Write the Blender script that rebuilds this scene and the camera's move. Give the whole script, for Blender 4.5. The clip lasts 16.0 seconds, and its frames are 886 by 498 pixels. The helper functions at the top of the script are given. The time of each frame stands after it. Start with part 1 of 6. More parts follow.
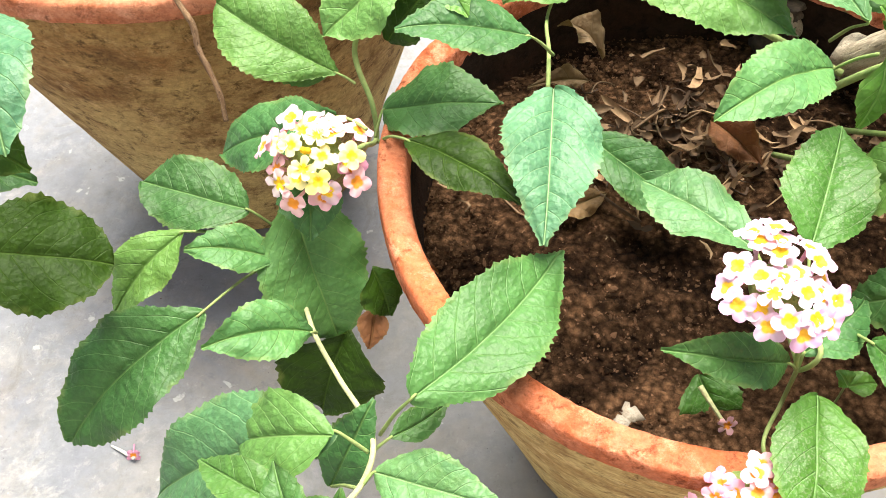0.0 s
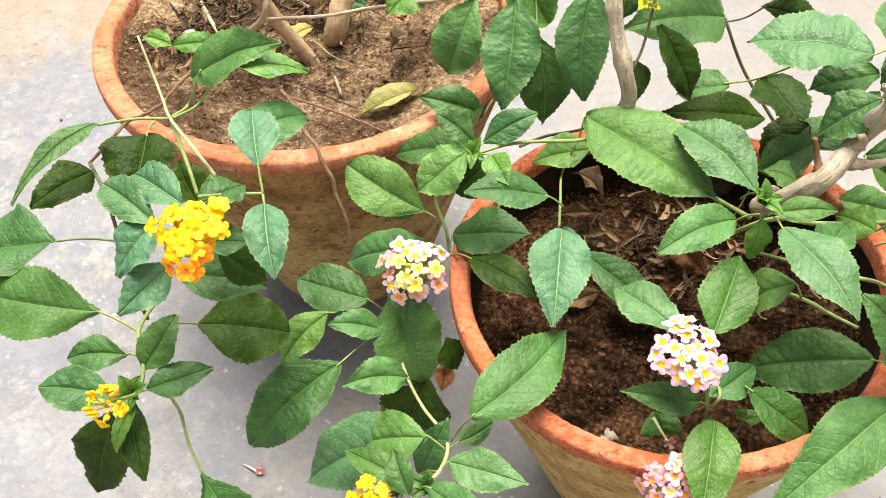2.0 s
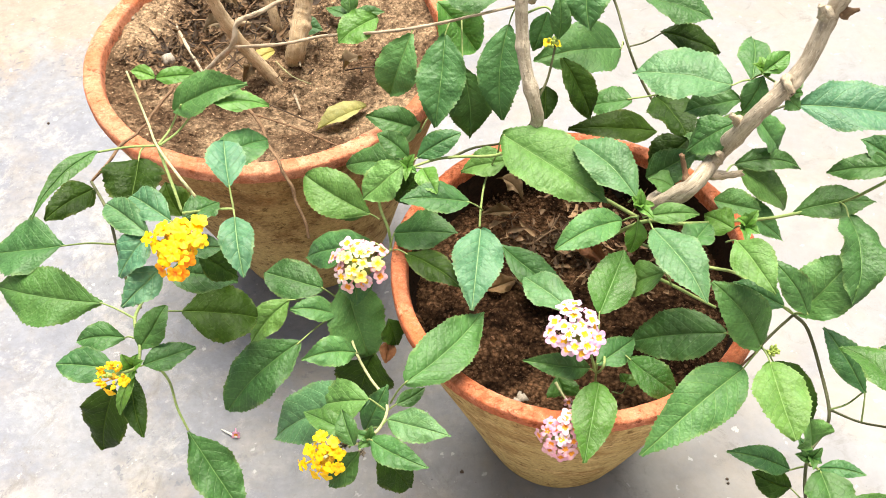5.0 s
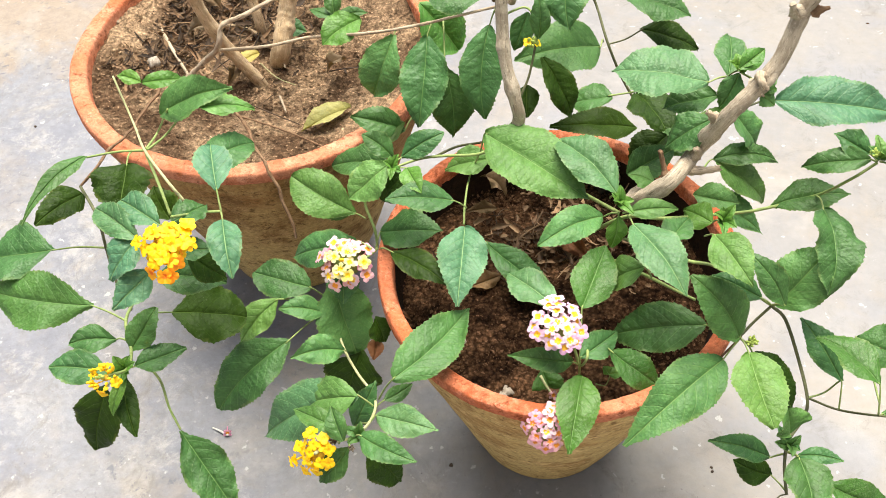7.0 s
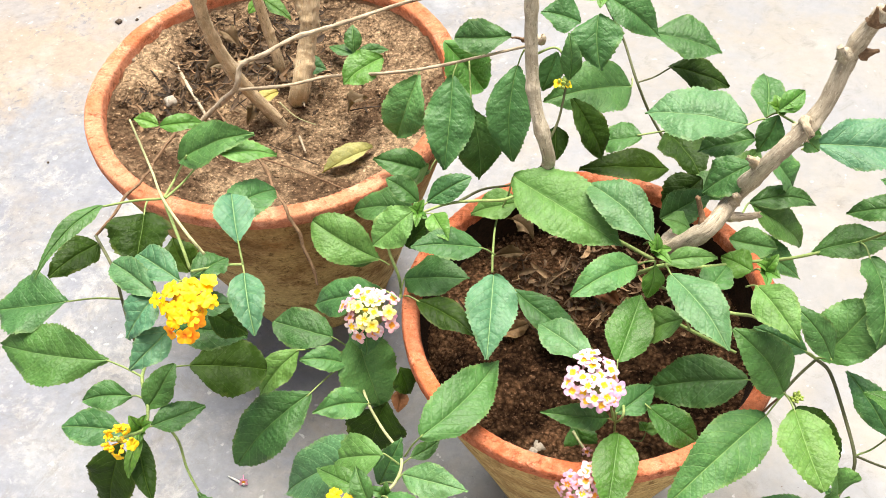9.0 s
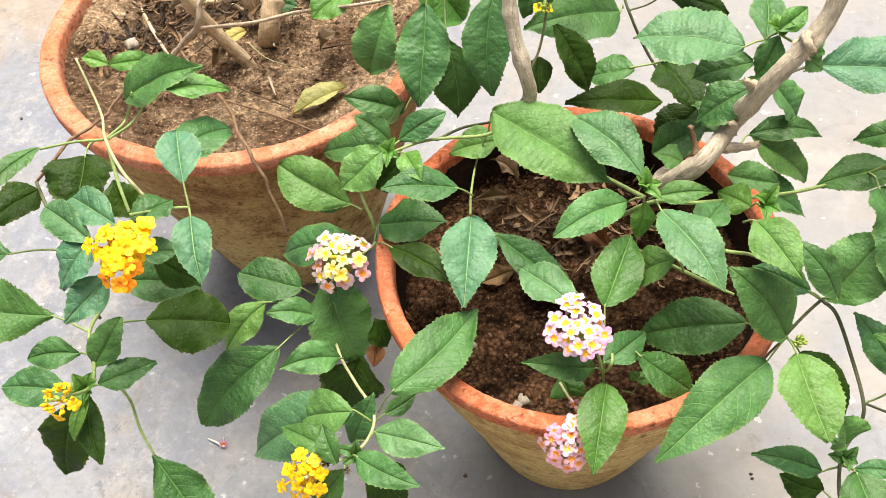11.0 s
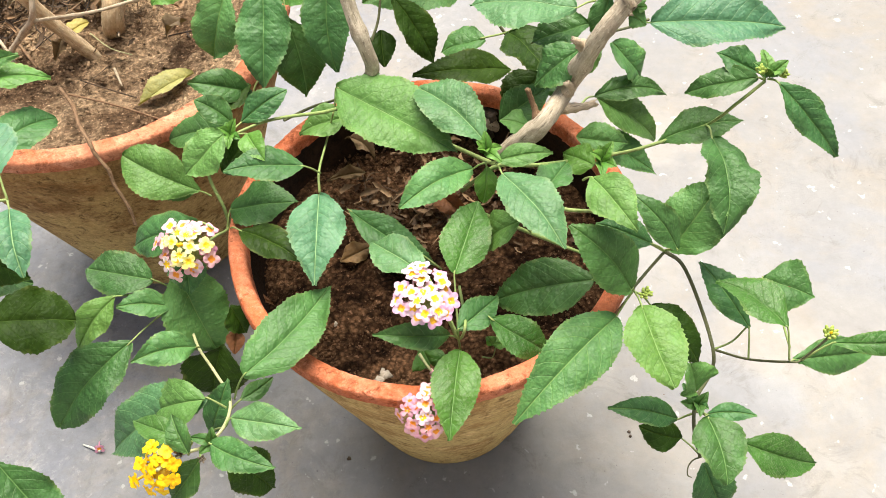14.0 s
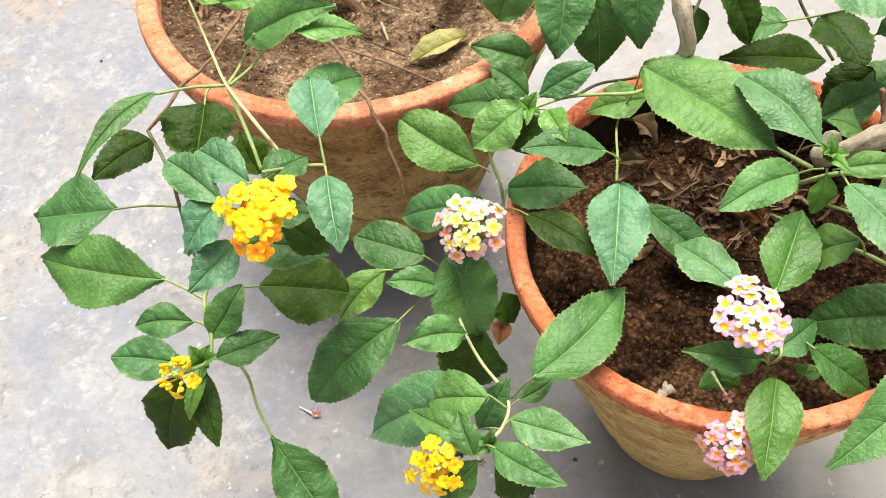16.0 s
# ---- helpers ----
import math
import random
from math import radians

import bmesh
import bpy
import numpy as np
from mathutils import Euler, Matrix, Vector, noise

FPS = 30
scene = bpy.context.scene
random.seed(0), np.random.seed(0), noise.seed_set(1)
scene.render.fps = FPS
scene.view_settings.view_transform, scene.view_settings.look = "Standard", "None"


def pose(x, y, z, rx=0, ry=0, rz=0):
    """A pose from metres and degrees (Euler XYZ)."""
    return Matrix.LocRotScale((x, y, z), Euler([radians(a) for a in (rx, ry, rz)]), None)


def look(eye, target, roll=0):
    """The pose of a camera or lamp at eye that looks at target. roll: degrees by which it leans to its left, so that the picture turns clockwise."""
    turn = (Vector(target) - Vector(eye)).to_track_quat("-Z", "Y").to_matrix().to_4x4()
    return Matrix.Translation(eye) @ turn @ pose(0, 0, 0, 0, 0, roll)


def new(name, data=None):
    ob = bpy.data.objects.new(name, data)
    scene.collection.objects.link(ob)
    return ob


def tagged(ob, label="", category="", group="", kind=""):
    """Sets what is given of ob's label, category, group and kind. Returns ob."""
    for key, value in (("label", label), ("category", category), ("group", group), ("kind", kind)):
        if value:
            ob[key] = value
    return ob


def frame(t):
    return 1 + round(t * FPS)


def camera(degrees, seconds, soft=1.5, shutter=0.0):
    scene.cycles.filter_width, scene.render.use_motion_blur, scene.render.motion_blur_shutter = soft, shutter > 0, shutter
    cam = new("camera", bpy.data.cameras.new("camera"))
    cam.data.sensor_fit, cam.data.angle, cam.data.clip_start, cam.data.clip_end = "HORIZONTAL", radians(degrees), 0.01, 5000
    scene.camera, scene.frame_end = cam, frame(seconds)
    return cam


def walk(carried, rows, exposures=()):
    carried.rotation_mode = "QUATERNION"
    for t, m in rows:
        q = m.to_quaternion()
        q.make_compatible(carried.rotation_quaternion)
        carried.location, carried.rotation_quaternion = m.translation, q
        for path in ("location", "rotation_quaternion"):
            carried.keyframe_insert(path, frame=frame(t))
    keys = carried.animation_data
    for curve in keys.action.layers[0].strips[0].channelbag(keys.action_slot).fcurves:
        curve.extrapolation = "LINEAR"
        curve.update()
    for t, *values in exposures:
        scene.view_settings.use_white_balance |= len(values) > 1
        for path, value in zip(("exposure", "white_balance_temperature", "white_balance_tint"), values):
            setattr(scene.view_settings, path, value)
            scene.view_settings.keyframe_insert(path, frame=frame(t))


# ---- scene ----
cam = camera(49.9, 16.0, 0.8)
METRES, EYE, TILT, LEAN, TURN = 0.65, 0.488, -53.09, 1.55, 0.0
ROWS = [
    (0.0, 0.0, 0.0, 0.0, 0.0, 0.0, 0.0),
    (0.5, 0.0141, -0.0887, -0.0187, 0.73, 0.1, -0.66),
    (1.0, 0.015, -0.1689, -0.016, 0.77, 1.71, -0.77),
    (1.5, 0.0011, -0.236, -0.0029, 1.41, 2.74, -1.1),
    (2.0, -0.0056, -0.3005, 0.0088, 2.51, 4.01, -1.14),
    (2.5, 0.0121, -0.3491, 0.0098, 2.54, 4.07, -1.33),
    (3.0, 0.0222, -0.3835, 0.0132, 1.91, 4.06, -1.28),
    (3.5, 0.0252, -0.4096, 0.0189, 1.69, 3.69, -1.6),
    (4.0, 0.0312, -0.4271, 0.0219, 1.19, 3.5, -1.57),
    (4.5, 0.0344, -0.456, 0.0173, 1.18, 2.86, -0.92),
    (7.0, 0.0412, -0.4905, 0.0232, 0.42, 2.16, 0.52),
    (7.5, 0.0345, -0.4784, 0.0349, -0.2, 3.04, 0.55),
    (8.0, 0.0211, -0.4783, 0.0467, -0.14, 4.03, 0.54),
    (10.5, 0.0261, -0.3959, 0.0404, 2.57, 1.78, 0.59),
    (11.0, 0.0572, -0.3841, 0.0345, 1.8, 1.31, 1.72),
    (11.5, 0.0813, -0.3818, 0.0312, 0.62, 1.21, 2.56),
    (12.0, 0.0986, -0.3829, 0.0282, -0.56, 1.21, 3.35),
    (12.5, 0.1117, -0.3863, 0.0222, -2.14, 1.27, 3.82),
    (13.0, 0.1333, -0.3954, 0.0099, -2.7, 1.14, 4.91),
    (13.5, 0.1422, -0.408, 0.0013, -2.83, 0.95, 5.94),
    (14.0, 0.1211, -0.3784, 0.0131, -2.81, 0.6, 5.86),
    (14.5, 0.0766, -0.3483, 0.0362, -0.65, 0.77, 4.06),
    (15.0, 0.0307, -0.3311, 0.046, 2.33, 0.59, 2.19),
    (15.5, -0.0091, -0.3171, 0.0476, 3.42, -1.16, 0.32),
    (16.0, -0.0286, -0.302, 0.0472, 4.34, -1.32, -0.26),
]
walk(cam, [(t, pose(0, 0, EYE, TILT, LEAN, TURN) @ pose(METRES * x, METRES * y, METRES * z, 90 + pitch, roll, yaw)) for t, x, y, z, yaw, pitch, roll in ROWS],
     exposures=[(0.0, 2.02, 6850, 4), (0.5, 1.94, 6850, 4), (1.0, 1.76, 6850, 4), (1.5, 1.46, 6980, 6.5), (2.0, 1.54, 7080, 6.5), (2.5, 1.57, 7080, 6.5), (3.5, 1.72, 7050, 6.5), (4.5, 1.72, 6980, 6.5), (7.0, 1.47, 6850, 6.5), (7.5, 1.54, 6850, 6.5), (8.0, 1.67, 6850, 6.5), (10.5, 1.47, 6850, 5.5), (11.0, 1.47, 6850, 7), (12.0, 1.62, 6850, 7), (13.0, 1.44, 6850, 7), (13.5, 1.44, 6850, 6), (14.5, 1.54, 6850, 6), (15.0, 1.42, 6850, 6), (15.5, 1.82, 6850, 6), (16.0, 1.50, 6850, 6)])

# ---- sky and sun: a bright, hazy sky; soft shade only ----
SUN_UP, SUN_ROUND = 73.0, 8.0
world = bpy.data.worlds.new("sky")
scene.world = world
world.use_nodes = True
wn = world.node_tree.nodes
sky = wn.new("ShaderNodeTexSky")
sky.sky_type, sky.sun_disc = "NISHITA", False
sky.sun_elevation, sky.sun_rotation = radians(SUN_UP), radians(SUN_ROUND)
sky.air_density, sky.dust_density, sky.ozone_density = 1.0, 3.0, 1.0
wn["Background"].inputs["Strength"].default_value = 0.048
world.node_tree.links.new(sky.outputs[0], wn["Background"].inputs["Color"])
sun = new("sun", bpy.data.lights.new("sun", "SUN"))
sun.data.energy, sun.data.angle, sun.data.color = 3.3, radians(48), (1.0, 0.96, 0.90)
sun.matrix_basis = look((math.sin(radians(SUN_ROUND)) * 3, math.cos(radians(SUN_ROUND)) * 3, 3 * math.tan(radians(SUN_UP))), (0, 0, 0))


# ---- materials ----
def material(name):
    m = bpy.data.materials.new(name)
    m.use_nodes = True
    return m, m.node_tree.nodes, m.node_tree.links, m.node_tree.nodes["Principled BSDF"]


def noise_node(n, l, coords, scale, detail=4.0, rough=0.55, distort=0.0):
    x = n.new("ShaderNodeTexNoise")
    x.inputs["Scale"].default_value, x.inputs["Detail"].default_value = scale, detail
    x.inputs["Roughness"].default_value, x.inputs["Distortion"].default_value = rough, distort
    l.new(coords, x.inputs["Vector"])
    return x.outputs["Fac"]


def ramp_node(n, l, fac, stops):
    r = n.new("ShaderNodeValToRGB")
    while len(r.color_ramp.elements) < len(stops):
        r.color_ramp.elements.new(0.5)
    for e, (p, c) in zip(r.color_ramp.elements, stops):
        e.position, e.color = p, (*c, 1) if len(c) == 3 else c
    l.new(fac, r.inputs["Fac"])
    return r.outputs["Color"]


def grey(v):
    return (v, v, v)


def mix_node(n, l, fac, a, b, how="MIX"):
    x = n.new("ShaderNodeMix")
    x.data_type, x.blend_type = "RGBA", how
    for socket, value in ((x.inputs[0], fac), (x.inputs[6], a), (x.inputs[7], b)):
        if isinstance(value, (int, float)):
            socket.default_value = value
        elif isinstance(value, tuple):
            socket.default_value = (*value, 1)
        else:
            l.new(value, socket)
    return x.outputs[2]


def math_node(n, l, op, a, b=0.0, c=0.0):
    x = n.new("ShaderNodeMath")
    x.operation = op
    for socket, value in zip(x.inputs, (a, b, c)):
        if isinstance(value, (int, float)):
            socket.default_value = value
        else:
            l.new(value, socket)
    return x.outputs[0]


def bump_node(n, l, b, height, strength, distance):
    x = n.new("ShaderNodeBump")
    x.inputs["Strength"].default_value, x.inputs["Distance"].default_value = strength, distance
    l.new(height, x.inputs["Height"])
    l.new(x.outputs[0], b.inputs["Normal"])


def position(n):
    return n.new("ShaderNodeNewGeometry").outputs["Position"]


def object_coords(n):
    return n.new("ShaderNodeTexCoord").outputs["Object"]


def concrete():
    m, n, l, b = material("worn_cement_floor")
    p = position(n)
    broad = noise_node(n, l, p, 3.0, 6, 0.62, 0.6)
    patch = noise_node(n, l, p, 11.0, 9, 0.72, 0.5)
    fine = noise_node(n, l, p, 90.0, 7, 0.75)
    speck = noise_node(n, l, p, 300.0, 3, 0.6)
    col = ramp_node(n, l, broad, [(0.32, (0.184, 0.176, 0.179)), (0.5, (0.219, 0.205, 0.196)), (0.68, (0.250, 0.228, 0.211))])
    cut = n.new("ShaderNodeSeparateXYZ")
    l.new(p, cut.inputs[0])
    # towards -x: worn blotches, plus bluish shade put into the cement colour
    worn_shade_side = math_node(n, l, "MULTIPLY_ADD", noise_node(n, l, p, 1.6, 6, 0.6, 0.5), 1.1, math_node(n, l, "MULTIPLY_ADD", cut.outputs[0], -0.7, -0.3))
    worn_shade_side = ramp_node(n, l, worn_shade_side, [(0.10, grey(0.12)), (0.40, grey(1.0))])
    col = mix_node(n, l, math_node(n, l, "MULTIPLY", worn_shade_side, 0.88), col, (0.176, 0.182, 0.212))
    worn = math_node(n, l, "MULTIPLY", ramp_node(n, l, patch, [(0.47, grey(0.0)), (0.57, grey(1.0))]), worn_shade_side)
    col = mix_node(n, l, math_node(n, l, "MULTIPLY", worn, 0.7), col, (0.148, 0.153, 0.188))
    pale = ramp_node(n, l, noise_node(n, l, p, 17.0, 9, 0.8, 0.3), [(0.52, grey(0.0)), (0.62, grey(1.0))])
    col = mix_node(n, l, math_node(n, l, "MULTIPLY", math_node(n, l, "MULTIPLY", pale, worn_shade_side), 0.6), col, (0.36, 0.345, 0.33))
    scuff = ramp_node(n, l, noise_node(n, l, p, 42.0, 9, 0.85, 0.3), [(0.55, grey(0.0)), (0.63, grey(1.0))])
    col = mix_node(n, l, math_node(n, l, "MULTIPLY", math_node(n, l, "MULTIPLY", scuff, worn_shade_side), 0.7), col, (0.135, 0.138, 0.168))
    rust = ramp_node(n, l, noise_node(n, l, p, 7.0, 7, 0.7, 0.8), [(0.60, grey(0.0)), (0.70, grey(1.0))])
    col = mix_node(n, l, math_node(n, l, "MULTIPLY", rust, 0.3), col, (0.33, 0.255, 0.185))
    tan = ramp_node(n, l, noise_node(n, l, p, 9.0, 8, 0.75, 0.4), [(0.46, grey(0.0)), (0.64, grey(0.6))])
    col = mix_node(n, l, tan, col, (0.235, 0.198, 0.160))
    # earth washed out of the back pot has left a tan stain beside it
    spot = n.new("ShaderNodeVectorMath")
    spot.operation = "DISTANCE"
    l.new(p, spot.inputs[0])
    spot.inputs[1].default_value = (-0.50, 0.98, 0.0)
    washed = math_node(n, l, "MULTIPLY_ADD", patch, -0.4, spot.outputs["Value"])
    col = mix_node(n, l, ramp_node(n, l, washed, [(-0.12, grey(0.75)), (0.08, grey(0.0))]), col, (0.27, 0.205, 0.145))
    smear = noise_node(n, l, p, 7.0, 6, 0.6, 0.3)
    col = mix_node(n, l, ramp_node(n, l, smear, [(0.50, grey(0.0)), (0.60, grey(0.5))]), col, (0.190, 0.196, 0.226))
    col = mix_node(n, l, ramp_node(n, l, smear, [(0.30, grey(0.55)), (0.42, grey(0.0))]), col, (0.30, 0.28, 0.262))
    col = mix_node(n, l, math_node(n, l, "MULTIPLY_ADD", worn_shade_side, 0.25, 0.15), col, ramp_node(n, l, fine, [(0.3, grey(0.3)), (0.7, grey(0.74))]), "OVERLAY")
    lime = ramp_node(n, l, noise_node(n, l, p, 150.0, 4, 0.7, 0.5), [(0.62, grey(0.0)), (0.68, grey(1.0))])
    col = mix_node(n, l, math_node(n, l, "MULTIPLY", math_node(n, l, "MULTIPLY", lime, worn_shade_side), 0.3), col, (0.42, 0.41, 0.40))
    chips = ramp_node(n, l, noise_node(n, l, p, 75.0, 3, 0.55, 0.2), [(0.665, grey(0.0)), (0.70, grey(0.8))])
    col = mix_node(n, l, chips, col, (0.40, 0.395, 0.39))
    pock = ramp_node(n, l, noise_node(n, l, p, 95.0, 5, 0.7, 0.3), [(0.56, grey(0.0)), (0.63, grey(0.75))])
    where = ramp_node(n, l, noise_node(n, l, p, 9.0, 5, 0.65, 0.4), [(0.46, grey(0.0)), (0.58, grey(1.0))])
    col = mix_node(n, l, math_node(n, l, "MULTIPLY", pock, math_node(n, l, "MULTIPLY", where, worn_shade_side)), col, (0.105, 0.108, 0.135))
    smudge = ramp_node(n, l, noise_node(n, l, p, 24.0, 10, 0.82, 0.9), [(0.54, grey(0.0)), (0.66, grey(0.55))])
    col = mix_node(n, l, smudge, col, (0.115, 0.102, 0.092))
    dots = ramp_node(n, l, speck, [(0.24, grey(0.45)), (0.31, grey(1.0))])
    col = mix_node(n, l, 1.0, col, dots, "MULTIPLY")
    l.new(col, b.inputs["Base Color"])
    l.new(ramp_node(n, l, patch, [(0.3, grey(0.36)), (0.7, grey(0.7))]), b.inputs["Roughness"])
    bump_node(n, l, b, mix_node(n, l, 0.5, fine, patch), 0.4, 0.002)
    return m


def terracotta(name, body, stain, grime, bands=0.0):
    m, n, l, b = material(name)
    p = object_coords(n)
    stretch = n.new("ShaderNodeMapping")
    stretch.inputs["Scale"].default_value = (7, 7, 19)
    l.new(p, stretch.inputs["Vector"])
    rings = noise_node(n, l, stretch.outputs[0], 2.0, 9, 0.78, 0.15)
    blot = noise_node(n, l, p, 22.0, 9, 0.78, 0.2)
    fine = noise_node(n, l, p, 330.0, 7, 0.75)
    salt = noise_node(n, l, p, 48.0, 9, 0.82, 0.3)
    pits = noise_node(n, l, p, 130.0, 6, 0.75, 0.3)
    col = mix_node(n, l, ramp_node(n, l, rings, [(0.40, grey(0.0)), (0.58, grey(1.0))]), body, stain)
    if bands:
        # lime and algae have drawn up the lower wall
        cut = n.new("ShaderNodeSeparateXYZ")
        l.new(p, cut.inputs[0])
        level = math_node(n, l, "MULTIPLY_ADD", blot, 0.22, cut.outputs[2])
        col = mix_node(n, l, ramp_node(n, l, level, [(0.19, grey(bands)), (0.32, grey(0.0))]), col, (0.54, 0.42, 0.19))
    col = mix_node(n, l, ramp_node(n, l, blot, [(0.50, grey(0.0)), (0.62, grey(0.75))]), col, grime)
    col = mix_node(n, l, ramp_node(n, l, salt, [(0.53, grey(0.0)), (0.63, grey(0.6))]), col, tuple(min(1.0, 1.3 * v + 0.14 * stain[0]) for v in stain))
    col = mix_node(n, l, ramp_node(n, l, pits, [(0.54, grey(0.0)), (0.64, grey(0.75))]), col, tuple(0.5 * v for v in grime))
    col = mix_node(n, l, 0.6, col, ramp_node(n, l, fine, [(0.3, grey(0.2)), (0.7, grey(0.8))]), "OVERLAY")
    l.new(col, b.inputs["Base Color"])
    b.inputs["Roughness"].default_value = 0.9
    b.inputs["Specular IOR Level"].default_value = 0.12
    bump_node(n, l, b, mix_node(n, l, 0.5, salt, math_node(n, l, "SUBTRACT", fine, pits)), 0.8, 0.003)
    return m


def soil(name, dark, light, spread=0.0, clumps=1.0):
    m, n, l, b = material(name)
    p = position(n)
    crumb = noise_node(n, l, p, 210.0, 9, 0.82)
    damp = noise_node(n, l, p, 17.0, 6, 0.65, 0.6)
    col = mix_node(n, l, ramp_node(n, l, damp, [(0.42, grey(0.0)), (0.60, grey(1.0))]), dark, light)
    col = mix_node(n, l, 1.0, col, ramp_node(n, l, crumb, [(0.36, grey(0.22)), (0.5, grey(0.95)), (0.62, grey(1.65))]), "MULTIPLY")
    lumps = n.new("ShaderNodeTexVoronoi")
    lumps.inputs["Scale"].default_value = 330.0
    l.new(p, lumps.inputs["Vector"])
    col = mix_node(n, l, clumps, col, ramp_node(n, l, lumps.outputs["Distance"], [(0.15, grey(1.35)), (0.45, grey(0.85)), (0.75, grey(0.35))]), "MULTIPLY")
    grit = ramp_node(n, l, noise_node(n, l, p, 420.0, 2, 0.5), [(0.66, grey(0.0)), (0.72, grey(1.0))])
    col = mix_node(n, l, math_node(n, l, "MULTIPLY", grit, 0.5), col, tuple(2.2 * v + 0.04 for v in light))
    if spread:
        island = n.new("ShaderNodeNewGeometry").outputs["Random Per Island"]
        col = mix_node(n, l, ramp_node(n, l, island, [(0.55, grey(0.0)), (1.0, grey(spread))]), col, tuple(v * 2.2 + 0.02 for v in light))
    l.new(col, b.inputs["Base Color"])
    b.inputs["Roughness"].default_value = 0.95
    b.inputs["Specular IOR Level"].default_value = 0.05
    bump_node(n, l, b, math_node(n, l, "SUBTRACT", crumb, math_node(n, l, "MULTIPLY", lumps.outputs["Distance"], 0.5)), 1.0, 0.006)
    return m


def leaf_material(name, low, high, vein, sheen, specks=0.0, gloss=0.5):
    m, n, l, b = material(name)
    uv = n.new("ShaderNodeUVMap")
    uv.uv_map = "UVMap"
    sep = n.new("ShaderNodeSeparateXYZ")
    l.new(uv.outputs[0], sep.inputs[0])
    rim = n.new("ShaderNodeUVMap")
    rim.uv_map = "Margin"
    out = n.new("ShaderNodeSeparateXYZ")
    l.new(rim.outputs[0], out.inputs[0])
    p = object_coords(n)
    rnd = n.new("ShaderNodeObjectInfo").outputs["Random"]
    col = mix_node(n, l, rnd, low, high)
    # each leaf leans to yellow or to blue-green
    hue = math_node(n, l, "FRACT", math_node(n, l, "MULTIPLY", rnd, 7.13))
    col = mix_node(n, l, 1.0, col, mix_node(n, l, hue, (1.22, 1.02, 0.68), (0.84, 0.98, 1.30)), "MULTIPLY")
    blotch = noise_node(n, l, p, 110.0, 7, 0.7, 0.3)
    col = mix_node(n, l, ramp_node(n, l, blotch, [(0.36, grey(0.0)), (0.66, grey(0.5))]), col, tuple(v * 1.25 for v in high))
    stain = noise_node(n, l, p, 33.0, 5, 0.6, 0.6)
    col = mix_node(n, l, ramp_node(n, l, stain, [(0.48, grey(0.0)), (0.68, grey(0.5))]), col, tuple(v * 0.70 for v in low))
    cells = n.new("ShaderNodeTexVoronoi")
    cells.inputs["Scale"].default_value = 520.0
    l.new(p, cells.inputs["Vector"])
    col = mix_node(n, l, 0.32, col, ramp_node(n, l, cells.outputs["Distance"], [(0.0, grey(0.66)), (0.6, grey(0.30))]), "OVERLAY")
    # side veins run at whole numbers of the first coordinate, the midrib at nought of the second
    side = math_node(n, l, "ABSOLUTE", math_node(n, l, "SUBTRACT", math_node(n, l, "FRACT", math_node(n, l, "ADD", sep.outputs[0], 0.5)), 0.5))
    side = math_node(n, l, "MULTIPLY", ramp_node(n, l, side, [(0.0, grey(0.52)), (0.050, grey(0.0))]), ramp_node(n, l, noise_node(n, l, p, 60.0, 3, 0.5), [(0.35, grey(0.45)), (0.65, grey(1.0))]))
    rib = ramp_node(n, l, math_node(n, l, "ABSOLUTE", sep.outputs[1]), [(0.007, grey(0.72)), (0.024, grey(0.0))])
    net = n.new("ShaderNodeTexVoronoi")
    net.feature = "DISTANCE_TO_EDGE"
    net.inputs["Scale"].default_value = 260.0
    l.new(p, net.inputs["Vector"])
    mesh = ramp_node(n, l, net.outputs["Distance"], [(0.02, grey(0.07)), (0.10, grey(0.0))])
    lines = math_node(n, l, "MAXIMUM", math_node(n, l, "MAXIMUM", side, rib), mesh)
    col = mix_node(n, l, lines, col, vein)
    dust = ramp_node(n, l, noise_node(n, l, p, 800.0 + 700.0 * specks, 2, 0.5), [(0.70 - 0.16 * specks, grey(0.0)), (0.78 - 0.16 * specks, grey(0.35 - 0.10 * specks))])
    where = ramp_node(n, l, noise_node(n, l, p, 45.0, 3, 0.6), [(0.42, grey(0.2)), (0.58, grey(1.0))])
    col = mix_node(n, l, math_node(n, l, "MULTIPLY", dust, where), col, (0.33, 0.34, 0.25))
    # worn, yellowish margin and a few brown bites
    worn = math_node(n, l, "MULTIPLY_ADD", noise_node(n, l, p, 120.0, 4, 0.6), 0.30, math_node(n, l, "MULTIPLY", out.outputs[0], 0.82))
    col = mix_node(n, l, ramp_node(n, l, worn, [(0.93, grey(0.0)), (1.04, grey(0.28))]), col, tuple(0.5 * v + 0.5 * w for v, w in zip(vein, (0.36, 0.33, 0.10))))
    l.new(col, b.inputs["Base Color"])
    b.inputs["Roughness"].default_value = sheen
    b.inputs["Specular IOR Level"].default_value = gloss
    height = math_node(n, l, "ADD", math_node(n, l, "MULTIPLY", cells.outputs["Distance"], 0.5), noise_node(n, l, p, 380.0, 3, 0.55))
    height = math_node(n, l, "SUBTRACT", height, math_node(n, l, "MULTIPLY", lines, 0.9))
    bump_node(n, l, b, height, 0.68, 0.0008)
    clear = n.new("ShaderNodeBsdfTranslucent")
    l.new(mix_node(n, l, 1.0, col, (0.95, 1.0, 0.45), "MULTIPLY"), clear.inputs["Color"])
    both = n.new("ShaderNodeMixShader")
    both.inputs[0].default_value = 0.12
    l.new(b.outputs[0], both.inputs[1])
    l.new(clear.outputs[0], both.inputs[2])
    l.new(both.outputs[0], n["Material Output"].inputs["Surface"])
